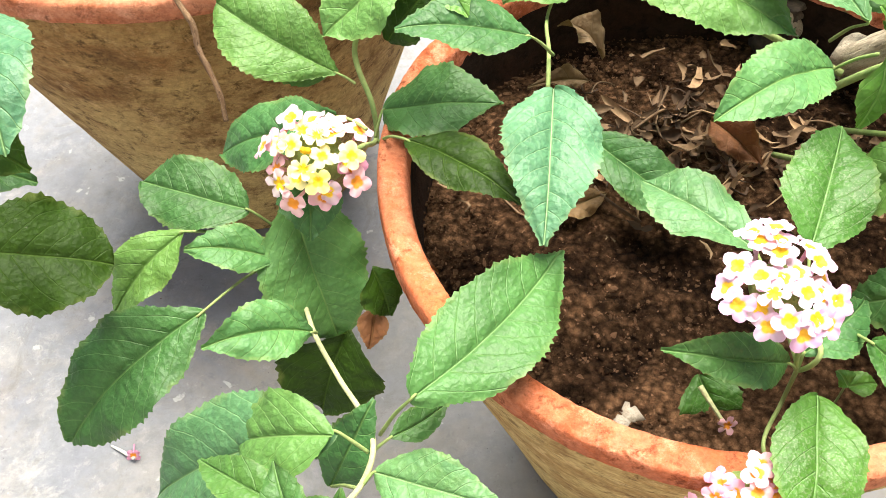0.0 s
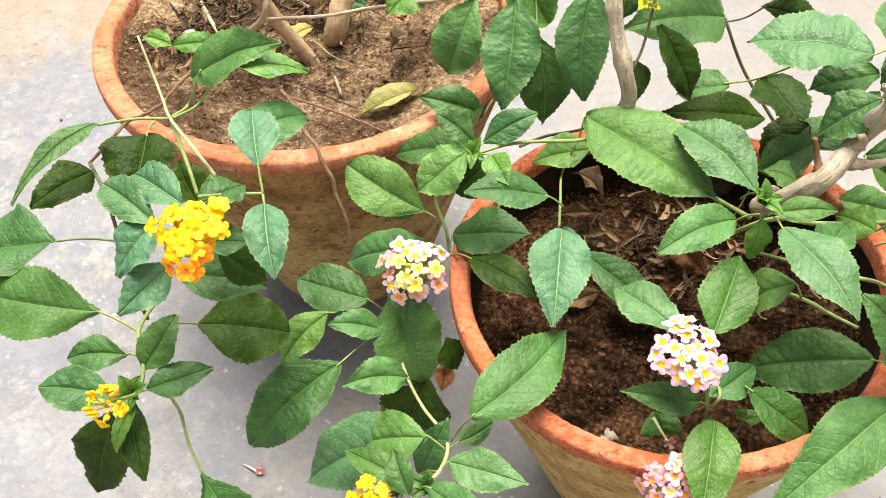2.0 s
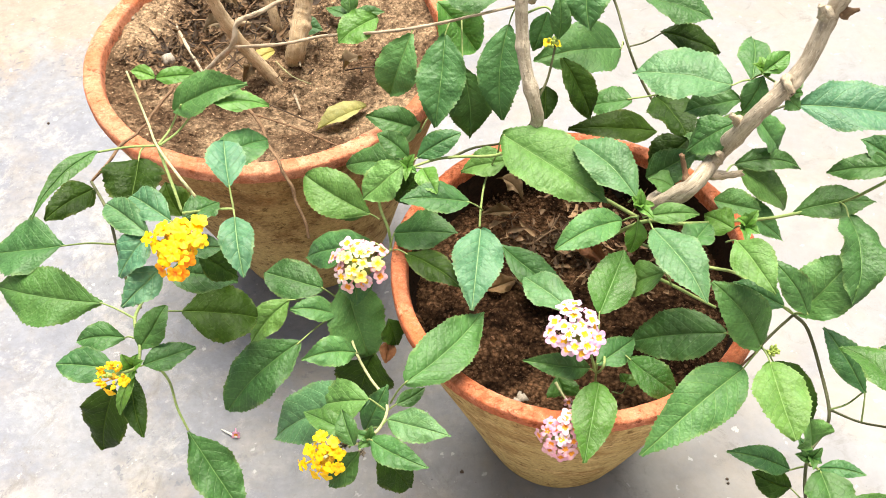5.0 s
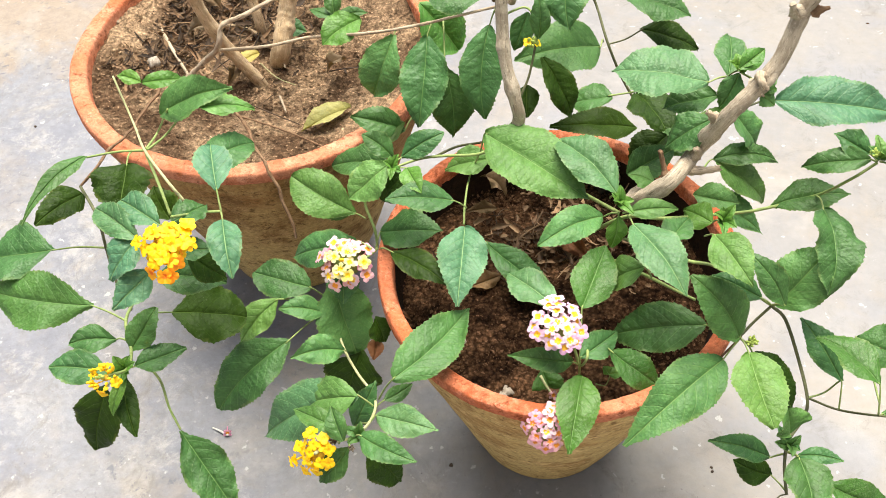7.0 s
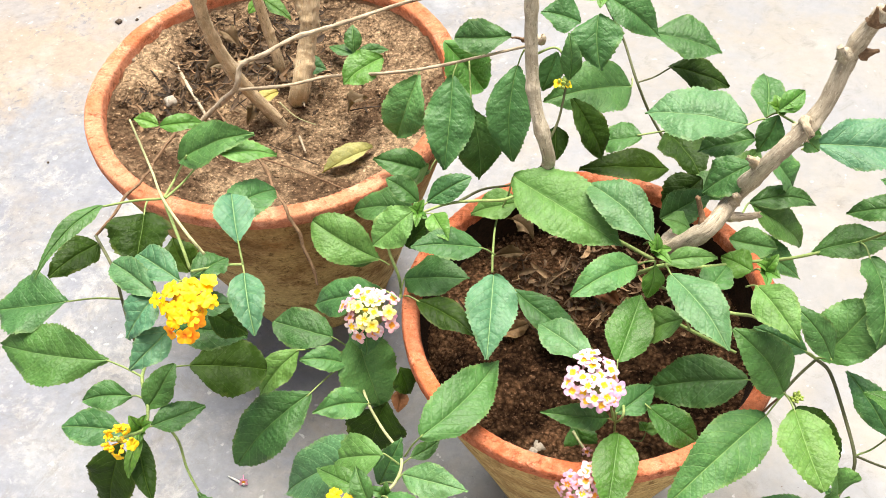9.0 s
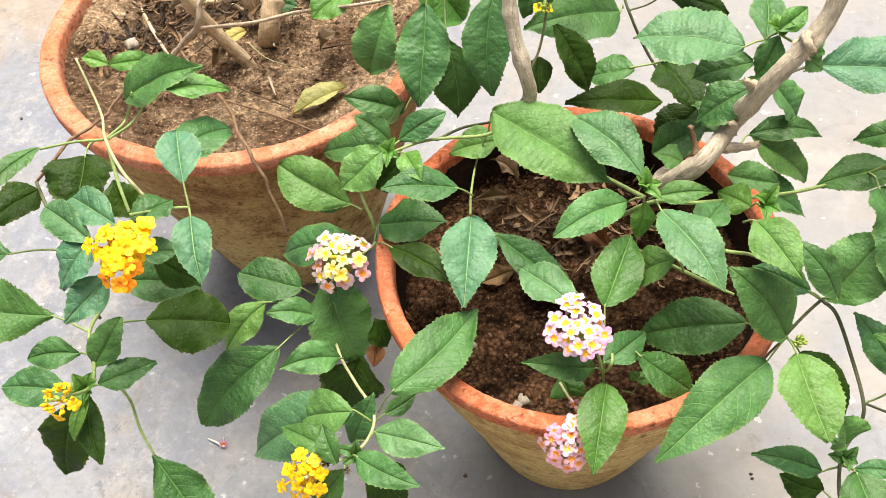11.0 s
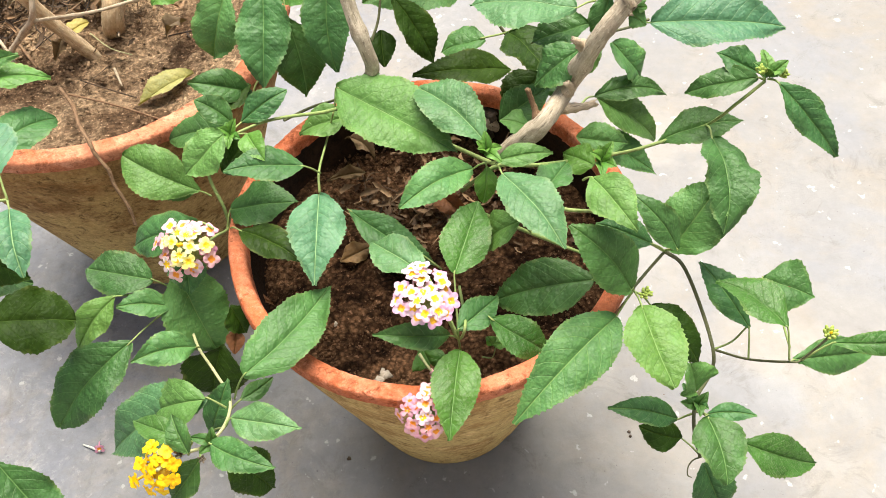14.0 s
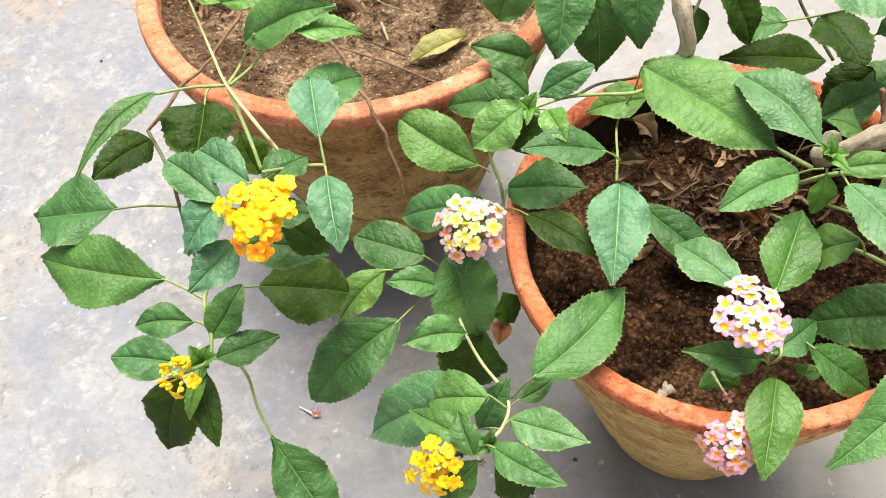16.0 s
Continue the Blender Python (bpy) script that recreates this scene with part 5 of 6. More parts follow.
leaf(back_plant, (-0.0471, 0.4351, 0.2852), (-0.0768, 0.4139, 0.2777), 0.0262, LEAF_YOUNG, peak=0.45, high=0.8)
leaf(front_plant, (0.0485, 0.3831, 0.3405), (0.0091, 0.3861, 0.3387), 0.0225, LEAF, peak=0.55, low=1, high=0.6)
leaf(front_plant, (0.0949, 0.3812, 0.3507), (0.0685, 0.3874, 0.3567), 0.0232, LEAF)
leaf(front_plant, (0.1045, 0.3687, 0.3661), (0.1047, 0.3414, 0.3424), 0.0308, LEAF)
leaf(front_plant, (0.1114, 0.3956, 0.3628), (0.1505, 0.3812, 0.3362), 0.0263, LEAF)
leaf(front_plant, (0.1653, 0.4665, 0.2753), (0.2188, 0.4534, 0.2658), 0.0383, LEAF, peak=0.45, low=0.7)
leaf(front_plant, (0.1805, 0.4623, 0.2445), (0.2334, 0.4589, 0.2253), 0.0252, LEAF_SHADED, peak=0.5)
leaf(front_plant, (0.2149, 0.3088, 0.3304), (0.2333, 0.3201, 0.3374), 0.0127, LEAF_YOUNG, (0.2168, 0.3158, 0.3229))
leaf(front_plant, (0.2175, 0.3135, 0.3231), (0.2067, 0.3049, 0.2985), 0.0160, LEAF)
leaf(front_plant, (0.0846, 0.3410, 0.3353), (0.0837, 0.3496, 0.3650), 0.0125, LEAF)
leaf(front_plant, (0.0883, 0.3450, 0.3157), (0.1126, 0.3265, 0.2726), 0.0213, LEAF_SHADED)
leaf(front_plant, (0.0796, 0.3750, 0.3318), (0.0698, 0.3633, 0.3065), 0.0154, LEAF)
leaf(front_plant, (0.1539, 0.4079, 0.2200), (0.1196, 0.4163, 0.2085), 0.0297, LEAF)
leaf(front_plant, (0.2057, 0.3115, 0.3049), (0.1701, 0.3124, 0.2932), 0.0269, LEAF)
leaf(front_plant, (0.1778, 0.3144, 0.2661), (0.1509, 0.3047, 0.2451), 0.0285, LEAF_SHADED)
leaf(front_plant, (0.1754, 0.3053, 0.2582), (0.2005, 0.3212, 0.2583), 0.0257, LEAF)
leaf(front_plant, (-0.0128, 0.3504, 0.2523), (-0.0516, 0.3347, 0.2396), 0.0233, LEAF_SHADED)
leaf(back_plant, (-0.1283, 0.1625, 0.3314), (-0.1077, 0.1590, 0.3119), 0.0173, LEAF_SHADED, (-0.1260, 0.1528, 0.3628))
leaf(back_plant, (-0.1522, 0.1647, 0.3091), (-0.1118, 0.1633, 0.3051), 0.0219, LEAF)
leaf(back_plant, (-0.1295, 0.2534, 0.3621), (-0.0968, 0.2598, 0.3528), 0.0148, LEAF_YOUNG)
leaf(back_plant, (-0.1887, 0.3228, 0.3233), (-0.2053, 0.3265, 0.3269), 0.0098, LEAF_YOUNG)
leaf(back_plant, (-0.1879, 0.3225, 0.3230), (-0.1591, 0.3251, 0.3241), 0.0121, LEAF_YOUNG)
leaf(back_plant, (-0.1371, 0.1779, 0.3447), (-0.1461, 0.1921, 0.3575), 0.0189, LEAF_SHADED)
leaf(front_plant, (0.1642, 0.3521, 0.2386), (0.0978, 0.3362, 0.2611), 0.0245, LEAF_SHADED, peak=0.45)
leaf(back_plant, (-0.1523, 0.5210, 0.2825), (-0.1645, 0.5131, 0.2760), 0.0099, LEAF_YOUNG)
leaf(back_plant, (-0.1499, 0.5202, 0.2818), (-0.1278, 0.5092, 0.2717), 0.0129, LEAF_FRESH)
leaf(back_plant, (-0.1493, 0.5111, 0.2871), (-0.1429, 0.5171, 0.2922), 0.0083, LEAF_YOUNG)
leaf(back_plant, (-0.0788, 0.5024, 0.2382), (-0.0806, 0.5209, 0.2543), 0.0143, LEAF)
leaf(back_plant, (-0.0794, 0.5016, 0.2375), (-0.1022, 0.5166, 0.2378), 0.0107, LEAF)
leaf(back_plant, (-0.0779, 0.5020, 0.2378), (-0.0498, 0.5051, 0.2399), 0.0100, LEAF)
leaf(back_plant, (-0.1210, 0.4874, 0.2394), (-0.1017, 0.4843, 0.2363), 0.0158, LEAF)
leaf(front_plant, (0.2122, 0.2565, 0.3560), (0.2208, 0.2508, 0.3508), 0.0103, LEAF_FRESH)
leaf(front_plant, (0.2136, 0.2575, 0.3568), (0.2224, 0.2580, 0.3570), 0.0061, LEAF_YOUNG)
leaf(front_plant, (0.2146, 0.2620, 0.3554), (0.2241, 0.2681, 0.3605), 0.0065, LEAF_FRESH)
leaf(front_plant, (0.1223, 0.1476, 0.2147), (0.1319, 0.1488, 0.2151), 0.0077, LEAF_YOUNG)
leaf(front_plant, (0.1223, 0.1476, 0.2147), (0.1191, 0.1518, 0.2180), 0.0056, LEAF_YOUNG)
leaf(front_plant, (-0.0337, 0.1973, 0.1896), (-0.0362, 0.1847, 0.1802), 0.0103, LEAF_BROWN)
leaf(front_plant, (-0.0545, 0.2212, 0.2380), (-0.0527, 0.2008, 0.2273), 0.0207, LEAF)
leaf(front_plant, (0.1992, 0.3111, 0.2634), (0.2187, 0.3290, 0.2780), 0.0173, LEAF_FRESH)
leaf(front_plant, (0.1981, 0.2895, 0.2293), (0.2325, 0.2846, 0.2242), 0.0215, LEAF_FRESH)
leaf(front_plant, (0.1634, 0.2706, 0.2623), (0.1454, 0.2766, 0.2663), 0.0174, LEAF_FRESH)
leaf(back_plant, (-0.1404, 0.1429, 0.3699), (-0.1587, 0.1264, 0.3566), 0.0209, LEAF_PALE, peak=0.45)
leaf(front_plant, (-0.0493, 0.2772, 0.2361), (-0.0773, 0.2796, 0.2374), 0.0161, LEAF_FRESH)
leaf(back_plant, (-0.1311, 0.1583, 0.3407), (-0.1105, 0.1586, 0.3404), 0.0118, LEAF_PALE)
leaf(back_plant, (-0.1654, 0.1094, 0.2880), (-0.1716, 0.0888, 0.2789), 0.0067, LEAF_YOUNG)
leaf(front_plant, (0.0789, 0.3498, 0.2864), (0.0785, 0.3312, 0.2717), 0.0163, LEAF_SHADED, roll=0)
leaf(front_plant, (0.3159, 0.1757, 0.1961), (0.3054, 0.1693, 0.1909), 0.0048, LEAF_TAN, bow=0.25, fold=1.2)
leaf(front_plant, (-0.0388, 0.1220, 0.2367), (-0.0750, 0.1292, 0.2183), 0.0250, LEAF_FRESH, bow=0.05, fold=0.2, roll=0, peak=0.45, low=0.7)
leaf(front_plant, (-0.0444, 0.0891, 0.2416), (-0.0526, 0.1079, 0.2507), 0.0130, LEAF, bow=0.05, fold=0.5, roll=-20)

# ---- flower heads ----
PINK = petal("pink_petal", (0.82, 0.50, 0.52), (0.76, 0.33, 0.50), (0.90, 0.33, 0.03), 0.36)
PINK_WHITE = petal("pink_white_petal", (0.76, 0.54, 0.66), (0.71, 0.38, 0.58), (0.92, 0.50, 0.03), 0.36)
CREAM = petal("cream_petal", (0.72, 0.60, 0.60), (0.70, 0.46, 0.60), (0.90, 0.58, 0.02), 0.40)
PALE_YELLOW = petal("pale_yellow_petal", (0.87, 0.76, 0.20), (0.86, 0.80, 0.50), (0.90, 0.60, 0.02), 0.34)
YELLOW = petal("yellow_petal", (0.96, 0.70, 0.010), (0.95, 0.56, 0.007), (0.93, 0.46, 0.005), 0.22)
ORANGE = petal("orange_petal", (0.94, 0.30, 0.01), (0.95, 0.42, 0.008), (0.88, 0.18, 0.006), 0.26)
YELLOW_BUD = bark("yellow_bud", (0.90, 0.50, 0.01), (0.94, 0.62, 0.02), 300.0)
CORE = bark("green_calyx", (0.16, 0.24, 0.06), (0.26, 0.32, 0.10), 300.0)
CORE_GOLD = bark("golden_calyx", (0.50, 0.30, 0.02), (0.60, 0.40, 0.04), 300.0)
BUD = bark("green_bud", (0.30, 0.40, 0.07), (0.40, 0.48, 0.12), 300.0)


def floret_mesh(name, radius, mat, seed, full):
    rng = random.Random(seed)
    bm = bmesh.new()
    uvl = bm.loops.layers.uv.new("UVMap")
    lobes, spin, segs = rng.choice((4, 4, 5)), rng.uniform(0, 6), 30
    rings, far = [], (0.0, 0.14, 0.30, 0.52, 0.76, 0.92, 1.0)
    dist = {}
    lean = [rng.uniform(-0.12, 0.22) for _ in range(lobes)]
    size = [rng.uniform(0.85, 1.1) for _ in range(lobes)]
    for i, f in enumerate(far):
        ring = []
        for k in range(1 if i == 0 else segs):
            a = 2 * math.pi * k / segs
            turn = a * lobes / (2 * math.pi)
            which, c = int(turn + 0.5) % lobes, abs(math.cos(math.pi * turn))
            reach = full + (1 - full) * c ** 0.45 * size[which]
            r = radius * f * (1 + (reach - 1) * min(1, f * 1.5))
            z = radius * (0.30 * f ** 0.5 - 0.30 + lean[which] * f * f - 0.12 * f ** 3 + 0.07 * math.cos(2 * math.pi * turn * 2) * f * f)
            v = bm.verts.new((r * math.cos(a + spin), r * math.sin(a + spin), z))
            dist[v] = f
            ring.append(v)
        rings.append(ring)
    for k in range(segs):
        j = (k + 1) % segs
        bm.faces.new((rings[0][0], rings[1][k], rings[1][j]))
        for a, b in zip(rings[1:], rings[2:]):
            bm.faces.new((a[k], b[k], b[j], a[j]))
    # the slender tube below
    low = [bm.verts.new((0.10 * radius * math.cos(2 * math.pi * k / 6), 0.10 * radius * math.sin(2 * math.pi * k / 6), -1.9 * radius)) for k in range(6)]
    top = [bm.verts.new((0.15 * radius * math.cos(2 * math.pi * k / 6), 0.15 * radius * math.sin(2 * math.pi * k / 6), -0.29 * radius)) for k in range(6)]
    for k in range(6):
        bm.faces.new((low[k], low[(k + 1) % 6], top[(k + 1) % 6], top[k]))
    for v in low + top:
        dist[v] = 0.8
    for f in bm.faces:
        for loop in f.loops:
            loop[uvl].uv = (dist[loop.vert], 0.5)
    me = bpy.data.meshes.new(name)
    bm.to_mesh(me)
    bm.free()
    me.shade_smooth()
    me.materials.append(mat)
    return me


FLORETS = {}


def floret(mat, radius, which):
    key = (mat.name, round(radius * 1e4), which)
    if key not in FLORETS:
        FLORETS[key] = floret_mesh("floret", radius, mat, len(FLORETS) * 7 + 1, 0.56 if mat in (YELLOW, ORANGE) else 0.37)
    return FLORETS[key]


def bud_mesh(radius, length, mat):
    key = ("bud", mat.name, round(radius * 1e4))
    if key not in FLORETS:
        bm = bmesh.new()
        bmesh.ops.create_uvsphere(bm, u_segments=8, v_segments=6, radius=radius)
        for v in bm.verts:
            v.co.z *= length / radius
        me = bpy.data.meshes.new("bud")
        bm.to_mesh(me)
        bm.free()
        me.shade_smooth()
        me.materials.append(mat)
        FLORETS[key] = me
    return FLORETS[key]


def flower_head(plant, place, facing, radius, bands, label, seed, core, fill=0.7, lobes=0.0, ripe=None):
    """bands: from the crown outwards (angle from the axis, count, floret radius, material); a floret radius under 2.2 mm makes closed buds."""
    rng = random.Random(seed)
    axis = Vector(facing).normalized()
    turn = axis.to_track_quat("Z", "Y").to_matrix().to_4x4()
    centre = Vector(place) - axis * radius * 0.7
    bm = bmesh.new()
    bmesh.ops.create_uvsphere(bm, u_segments=12, v_segments=8, radius=radius * fill)
    for v in bm.verts:
        v.co.z *= 0.7
    head = part("flower_head", bm, core, plant, label, Matrix.Translation(centre) @ turn)
    for angle, count, size, mat in bands:
        for k in range(count):
            a = radians(angle + rng.uniform(-7, 7))
            b = 2 * math.pi * (k + 0.5 * (angle % 2)) / count + rng.uniform(-0.22, 0.22)
            way = Vector((math.sin(a) * math.cos(b), math.sin(a) * math.sin(b), math.cos(a)))
            spread = rng.uniform(0.80, 1.20) * (1 + lobes * math.sin(a) * math.sin(3 * b + seed))
            m = Matrix.Translation(Vector((way.x, way.y, 0.40 * way.z + 0.28)) * radius * spread) @ Vector((way.x * 0.55 + rng.uniform(-0.2, 0.2), way.y * 0.55 + rng.uniform(-0.2, 0.2), way.z + 0.35)).to_track_quat("Z", "Y").to_matrix().to_4x4() @ pose(0, 0, 0, 0, 0, rng.uniform(0, 360))
            if size < 0.0022:
                ob = new("bud", bud_mesh(size, size * 2.2, mat))
            else:
                aged = ripe and angle > 60 and (turn @ way).y < -0.55
                ob = new("floret", floret(ripe if aged else mat, size, k % 4))
            ob.parent, ob.matrix_basis = head, m
    return head


flower_head(front_plant, (0.086, 0.146, 0.279), (-0.05, -0.22, 0.95), 0.0150, [(0, 1, 0.0046, CREAM), (25, 5, 0.0048, CREAM), (48, 8, 0.0049, CREAM), (74, 11, 0.0051, PINK_WHITE)], "white and pink flower head with yellow eyes", 3, CORE, 0.55)
flower_head(front_plant, (-0.050, 0.214, 0.258), (-0.1, -0.5, 0.85), 0.0165, [(0, 2, 0.0012, YELLOW_BUD), (20, 4, 0.0046, PALE_YELLOW), (42, 6, 0.0050, PALE_YELLOW), (62, 6, 0.0053, CREAM), (82, 10, 0.0056, PINK)], "pink flower head with a pale yellow crown", 4, CORE, 0.6)
flower_head(front_plant, (0.0775, 0.0985, 0.2315), (-0.15, -0.62, 0.60), 0.0138, [(6, 2, 0.0042, CREAM), (32, 5, 0.0045, PINK), (58, 8, 0.0047, PINK), (84, 8, 0.0048, PINK)], "small pink and cream flower head, hanging over the rim", 5, CORE)
flower_head(back_plant, (-0.124, 0.131, 0.379), (-0.05, -0.40, 0.9), 0.0128, [(0, 1, 0.0044, YELLOW), (26, 5, 0.0042, YELLOW), (50, 7, 0.0044, YELLOW), (70, 8, 0.0046, YELLOW), (86, 9, 0.0047, YELLOW)], "orange and golden yellow flower head", 6, CORE_GOLD, 0.7, 0.22, ORANGE)
flower_head(back_plant, (-0.170, 0.096, 0.309), (-0.1, -0.4, 0.9), 0.0078, [(10, 5, 0.0009, BUD), (34, 7, 0.0009, YELLOW_BUD), (56, 7, 0.0010, YELLOW_BUD), (66, 3, 0.0030, YELLOW), (76, 6, 0.0011, YELLOW_BUD), (84, 4, 0.0036, YELLOW)], "small yellow flower head, half in bud", 7, CORE_GOLD, 0.25)
flower_head(front_plant, (-0.0657, 0.0846, 0.2355), (-0.35, -0.5, 0.7), 0.0120, [(0, 1, 0.0036, YELLOW), (36, 4, 0.0040, YELLOW), (64, 6, 0.0042, YELLOW), (88, 8, 0.0043, YELLOW)], "golden yellow flower head", 8, CORE_GOLD, 0.55, 0.14)
flower_head(front_plant, (0.2085, 0.1499, 0.2463), (0.1, -0.3, 0.9), 0.0030, [(0, 1, 0.0008, BUD), (35, 5, 0.0009, BUD), (70, 7, 0.0010, BUD)], "green flower bud cluster", 9, CORE)
flower_head(front_plant, (0.2959, 0.1065, 0.2533), (0.1, -0.2, 0.9), 0.0032, [(0, 1, 0.0008, YELLOW_BUD), (35, 5, 0.0009, BUD), (70, 8, 0.0010, BUD)], "green flower bud cluster", 10, CORE)
flower_head(front_plant, (0.0811, 0.3399, 0.3336), (0.0, -0.4, 0.8), 0.0042, [(15, 3, 0.0012, BUD), (45, 6, 0.0013, BUD), (60, 2, 0.0034, YELLOW)], "green bud cluster with one yellow floret", 11, CORE)

# ---- shoot tips ----
shoot_tip(front_plant, (0.1293, 0.2250, 0.2944), 0.013, 6, LEAF_YOUNG)
shoot_tip(front_plant, (-0.0178, 0.2719, 0.2844), 0.012, 5, LEAF_YOUNG)
shoot_tip(front_plant, (0.2849, 0.2265, 0.3264), 0.015, 4, LEAF_FRESH, (0.3, -0.1, 1))
for shift, seed in (((0.0075, -0.001, 0.0025), 14), ((-0.0045, 0.001, 0.0050), 15)):
    flower_head(front_plant, Vector((0.2849, 0.2265, 0.3264)) + Vector(shift), (0.2, -0.2, 1), 0.0021, [(0, 1, 0.0012, BUD), (45, 4, 0.0011, BUD), (80, 6, 0.0009, BUD)], "round green flower bud", seed, CORE, 0.9)
shoot_tip(front_plant, (0.1905, 0.2053, 0.2972), 0.014, 5, LEAF_YOUNG)
shoot_tip(front_plant, (0.2183, 0.3154, 0.3229), 0.016, 6, LEAF_YOUNG)
shoot_tip(front_plant, (0.1088, 0.3845, 0.3665), 0.018, 6, LEAF_YOUNG)
shoot_tip(front_plant, (-0.0375, 0.1064, 0.2161), 0.013, 4, LEAF)
shoot_tip(front_plant, (0.2325, 0.1027, 0.1969), 0.014, 5, LEAF)
shoot_tip(back_plant, (-0.1664, 0.1137, 0.2882), 0.014, 5, LEAF_YOUNG)

BROWN_SEED = bark("dry_seed", (0.10, 0.075, 0.05), (0.24, 0.19, 0.14), 300.0)
flower_head(front_plant, (-0.0516, 0.0942, 0.2336), (-0.3, -0.3, 0.8), 0.0022, [(0, 1, 0.0007, BROWN_SEED), (35, 4, 0.0007, BROWN_SEED), (75, 6, 0.0007, BROWN_SEED)], "withered brown seed head", 12, BROWN_SEED)
flower_head(front_plant, (-0.0411, 0.0923, 0.2267), (0.3, -0.3, 0.8), 0.0016, [(0, 1, 0.0006, BROWN_SEED), (40, 4, 0.0006, BROWN_SEED), (75, 5, 0.0006, BROWN_SEED)], "withered brown seed head", 13, BROWN_SEED)

# ---- a wilting floret hanging by its dry tube, and a seedling ----
part("dry_floret_tube", tube([(0.0790, 0.1558, 0.2014), (0.0815, 0.1509, 0.2001), (0.0853, 0.1446, 0.1977)], 0.0011, 0.0007, 5, 6), STRAW, front_plant, "pale dry tube of a wilted floret")
wilted = new("floret", floret(PINK, 0.0040, 2))
under(wilted, front_plant, Matrix.Translation((0.0871, 0.1432, 0.1966)) @ pose(0, 0, 0, 60, 30, 0))
part("branch", tube([(0.1161, 0.1529, 0.1940), (0.1219, 0.1495, 0.1980), (0.1245, 0.1517, 0.2080)], 0.0005, 0.0004, 5, 5), STEM_GREEN, front_plant)

# ---- small loose things ----
def fallen_leaf(base, tip, width, mat, label, bow, fold, roll):
    ob = leaf(None, base, tip, width, mat, None, bow, fold, roll, ruffle=1.0 if mat == LEAF_DRY else 4.0)
    ob.name = "fallen_leaf"
    return tagged(ob, label, "leaf", "dead leaves")


fallen_leaf((-0.0577, 0.3894, 0.2340), (-0.0965, 0.3670, 0.2310), 0.019, LEAF_DRY, "curled yellow dead leaf lying on the dry soil", 0.05, 1.1, 20)
fallen_leaf((0.0629, 0.3213, 0.1980), (0.0440, 0.3368, 0.2060), 0.0116, LEAF_TAN, "curled tan dead leaf lying on the damp soil", 0.26, 1.53, 10)
fallen_leaf((0.0562, 0.3104, 0.1960), (0.0295, 0.3044, 0.2000), 0.0075, LEAF_TAN, "curled olive-brown dead leaf lying on the damp soil", 0.16, 1.19, 0)
fallen_leaf((0.1038, 0.2813, 0.2000), (0.1216, 0.2585, 0.1960), 0.0150, LEAF_BROWN, "brown dead leaf lying on the damp soil", 0.20, 1.20, 20)
fallen_leaf((0.0343, 0.2387, 0.1920), (0.0573, 0.2464, 0.1960), 0.0119, LEAF_TAN, "dull olive dead leaf lying on the damp soil", 0.13, 0.85, 0)
fallen_leaf((-0.0289, 0.2215, 0.1900), (-0.0100, 0.2115, 0.1920), 0.0065, LEAF_BROWN, "brown dead leaf lying on the damp soil", 0.13, 1.02, 0)
fallen_leaf((-0.1397, 0.4581, 0.2360), (-0.1568, 0.4431, 0.2360), 0.0127, LEAF_DRY, "pale yellow-green dead leaf lying on the dry soil", 0.10, 0.6, 10)
fallen_leaf((-0.1578, 0.4396, 0.2360), (-0.1611, 0.4233, 0.2320), 0.0091, LEAF_TAN, "curled tan dead leaf lying on the dry soil", 0.29, 1.70, -20)
fallen_leaf((-0.0636, 0.4413, 0.2400), (-0.0800, 0.4314, 0.2340), 0.0102, LEAF_TAN, "curled tan dead leaf lying on the dry soil", 0.32, 1.87, 20)
fallen_leaf((-0.1808, 0.5196, 0.2360), (-0.1964, 0.5354, 0.2400), 0.0113, LEAF_TAN, "curled tan dead leaf lying on the dry soil", 0.32, 1.70, 0)
fallen_leaf((-0.2054, 0.4857, 0.2360), (-0.1841, 0.4937, 0.2380), 0.0089, LEAF_TAN, "curled tan dead leaf lying on the dry soil", 0.24, 1.53, 0)


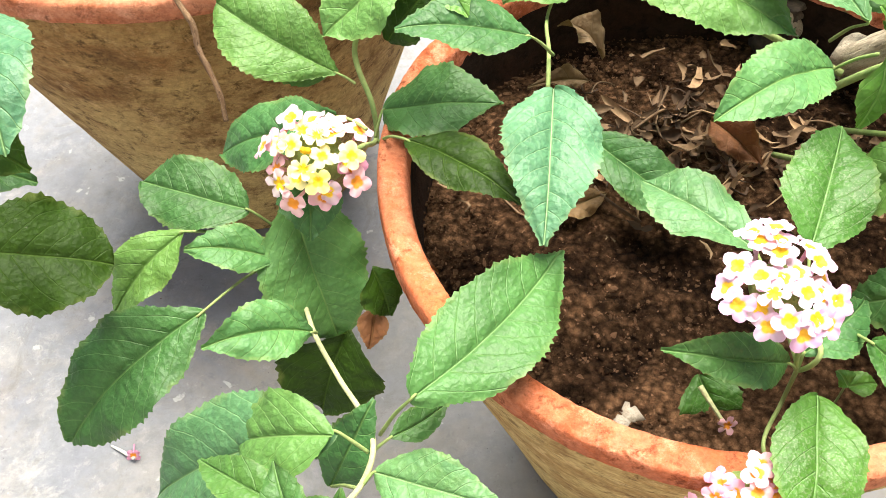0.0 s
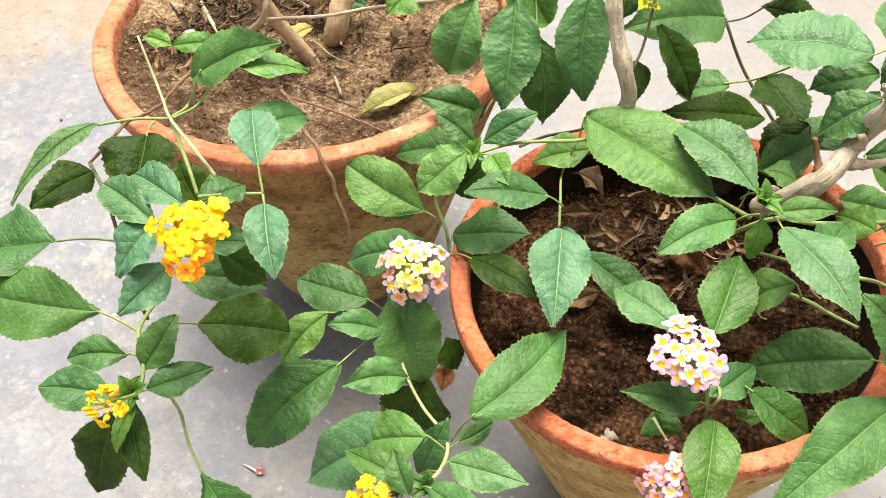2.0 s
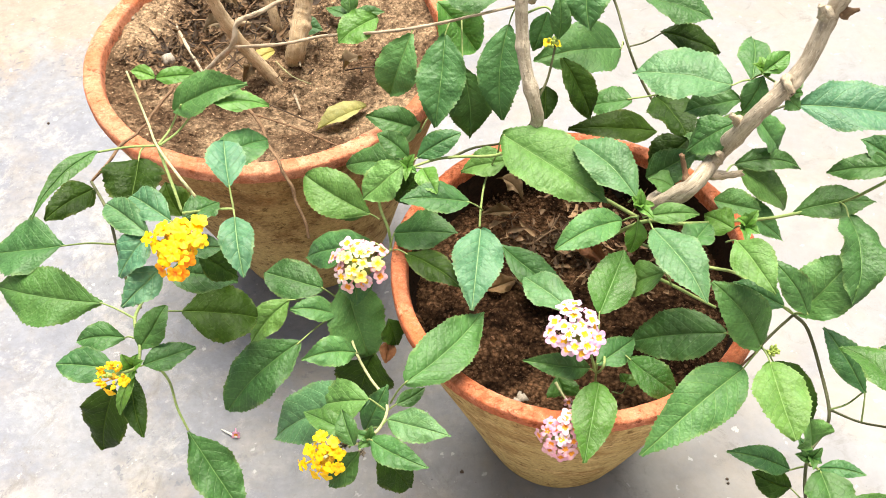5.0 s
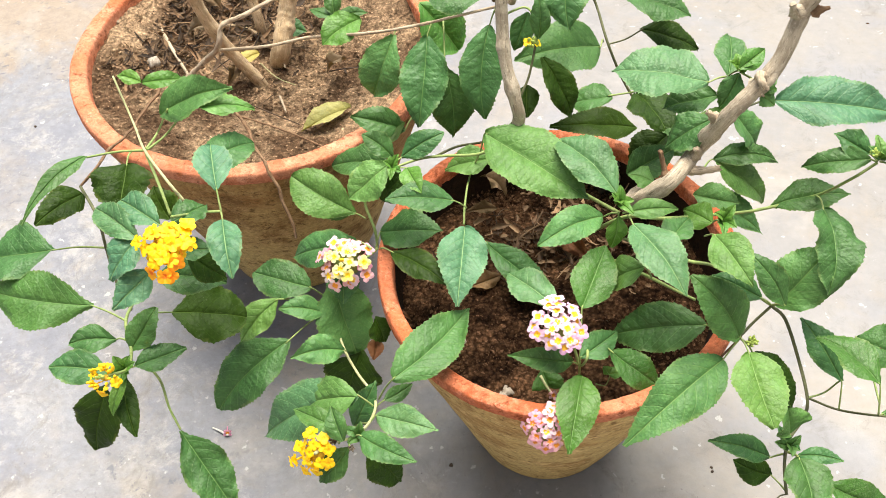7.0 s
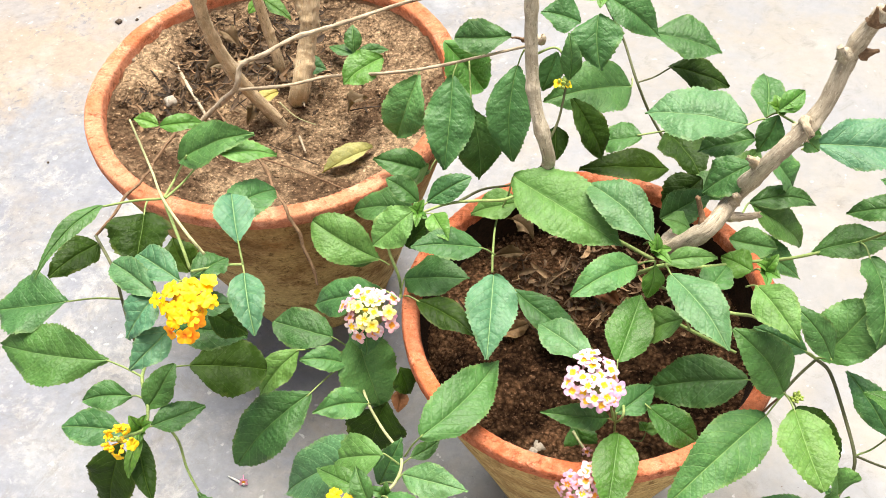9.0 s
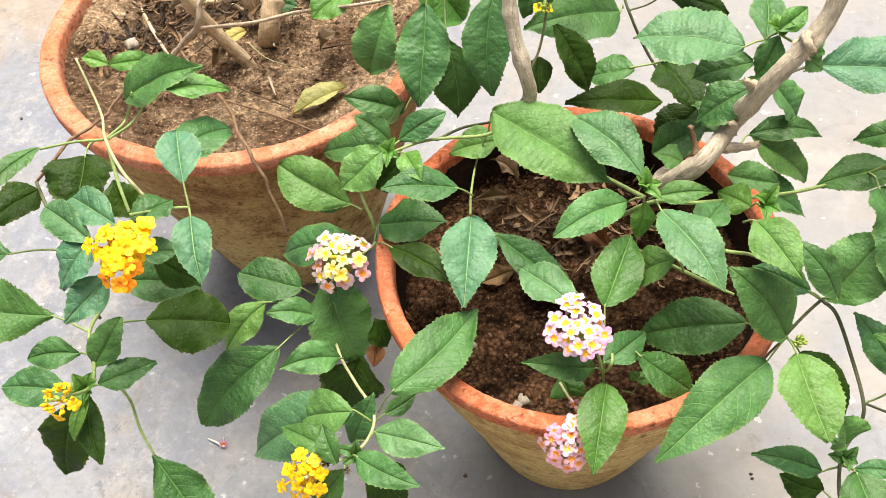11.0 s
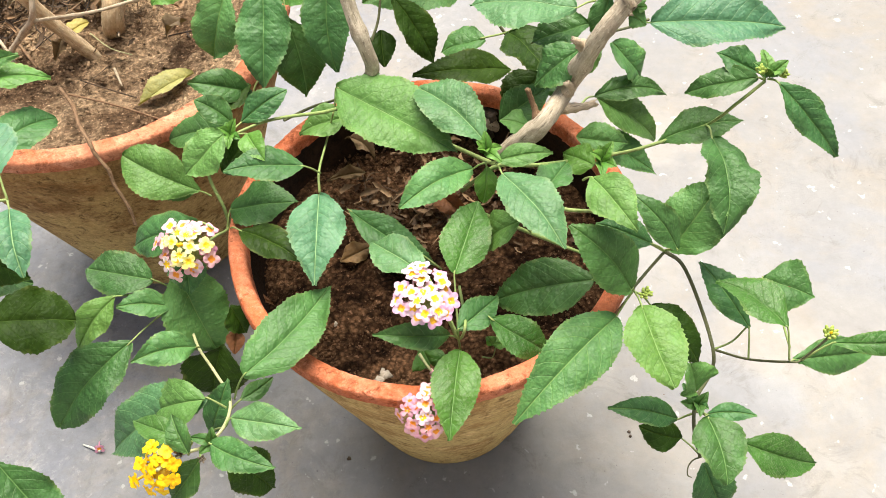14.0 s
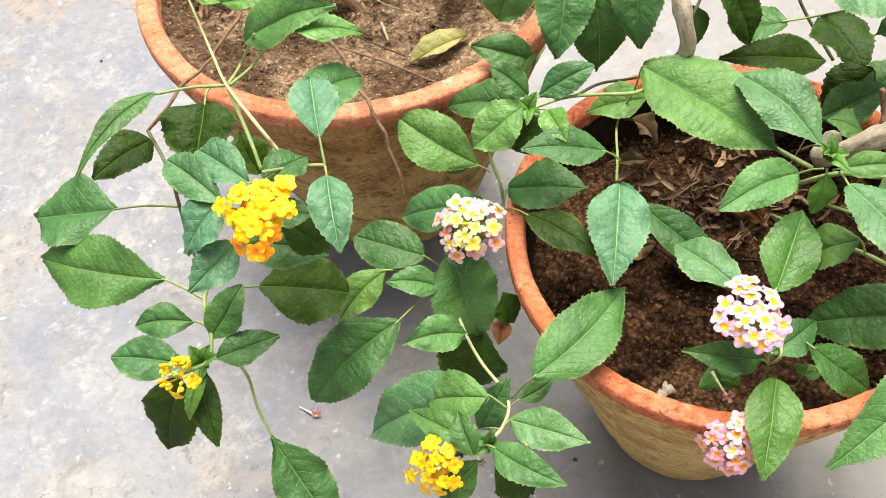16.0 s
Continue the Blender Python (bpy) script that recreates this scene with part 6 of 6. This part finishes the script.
def pebble(place, size, mat, label, seed):
    bm = bmesh.new()
    bmesh.ops.create_icosphere(bm, subdivisions=2, radius=size)
    for v in bm.verts:
        v.co *= 1 + 0.6 * noise.noise(v.co / size * 1.6 + Vector((seed, 0, 0)))
        v.co.z *= 0.75
    return tagged(part("pebble", bm, mat, None, "", Matrix.Translation(place)), label, "stone", "loose stones")


STONE = bark("pale_stone", (0.26, 0.21, 0.16), (0.46, 0.40, 0.33), 260.0)
pebble((-0.2268, 0.4457, 0.2395), 0.0052, STONE, "small pale stone on the dry soil", 1)
pebble((0.0568, 0.1526, 0.1870), 0.0040, STONE, "small pale stone on the damp soil", 2)
pebble((0.0532, 0.1492, 0.1875), 0.0030, STONE, "small pale stone on the damp soil", 4)
pebble((0.0286, 0.1935, 0.1870), 0.0022, STONE, "small pale stone on the damp soil", 3)

DIRT = bark("dark_dirt", (0.045, 0.028, 0.018), (0.10, 0.065, 0.042), 200.0)
pebble((-0.4437, 0.8932, 0.0017), 0.0042, DIRT, "small dark clod of dirt on the cement floor", 11)
pebble((-0.4205, 0.8968, 0.0009), 0.0022, DIRT, "small dark clod of dirt on the cement floor", 12)
pebble((-0.4225, 0.9239, 0.0006), 0.0016, DIRT, "small dark clod of dirt on the cement floor", 13)
pebble((0.2335, 0.1846, 0.0005), 0.0013, DIRT, "small dark clod of dirt on the cement floor", 14)
pebble((0.2336, 0.1807, 0.0005), 0.0012, DIRT, "small dark clod of dirt on the cement floor", 15)
pebble((0.0132, 0.1912, 0.0006), 0.0016, DIRT, "small dark clod of dirt on the cement floor", 16)
pebble((-0.4666, 0.6298, 0.0006), 0.0015, DIRT, "small dark clod of dirt on the cement floor", 17)

fallen = thing("fallen_floret", (-0.1836, 0.2235, 0.0025), "wilted pink floret with a white tube on the floor", "flower")
ob = new("petals", floret(PINK, 0.0046, 1))
under(ob, fallen, fallen.matrix_basis @ pose(0, 0, 0.003, 70, 35, 0))
part("tube", tube([(-0.1832, 0.2230, 0.0035), (-0.1924, 0.2283, 0.0025), (-0.1987, 0.2317, 0.0015)], 0.0012, 0.0006, 5, 6), DRY_WHITE, fallen, "dry white tube")
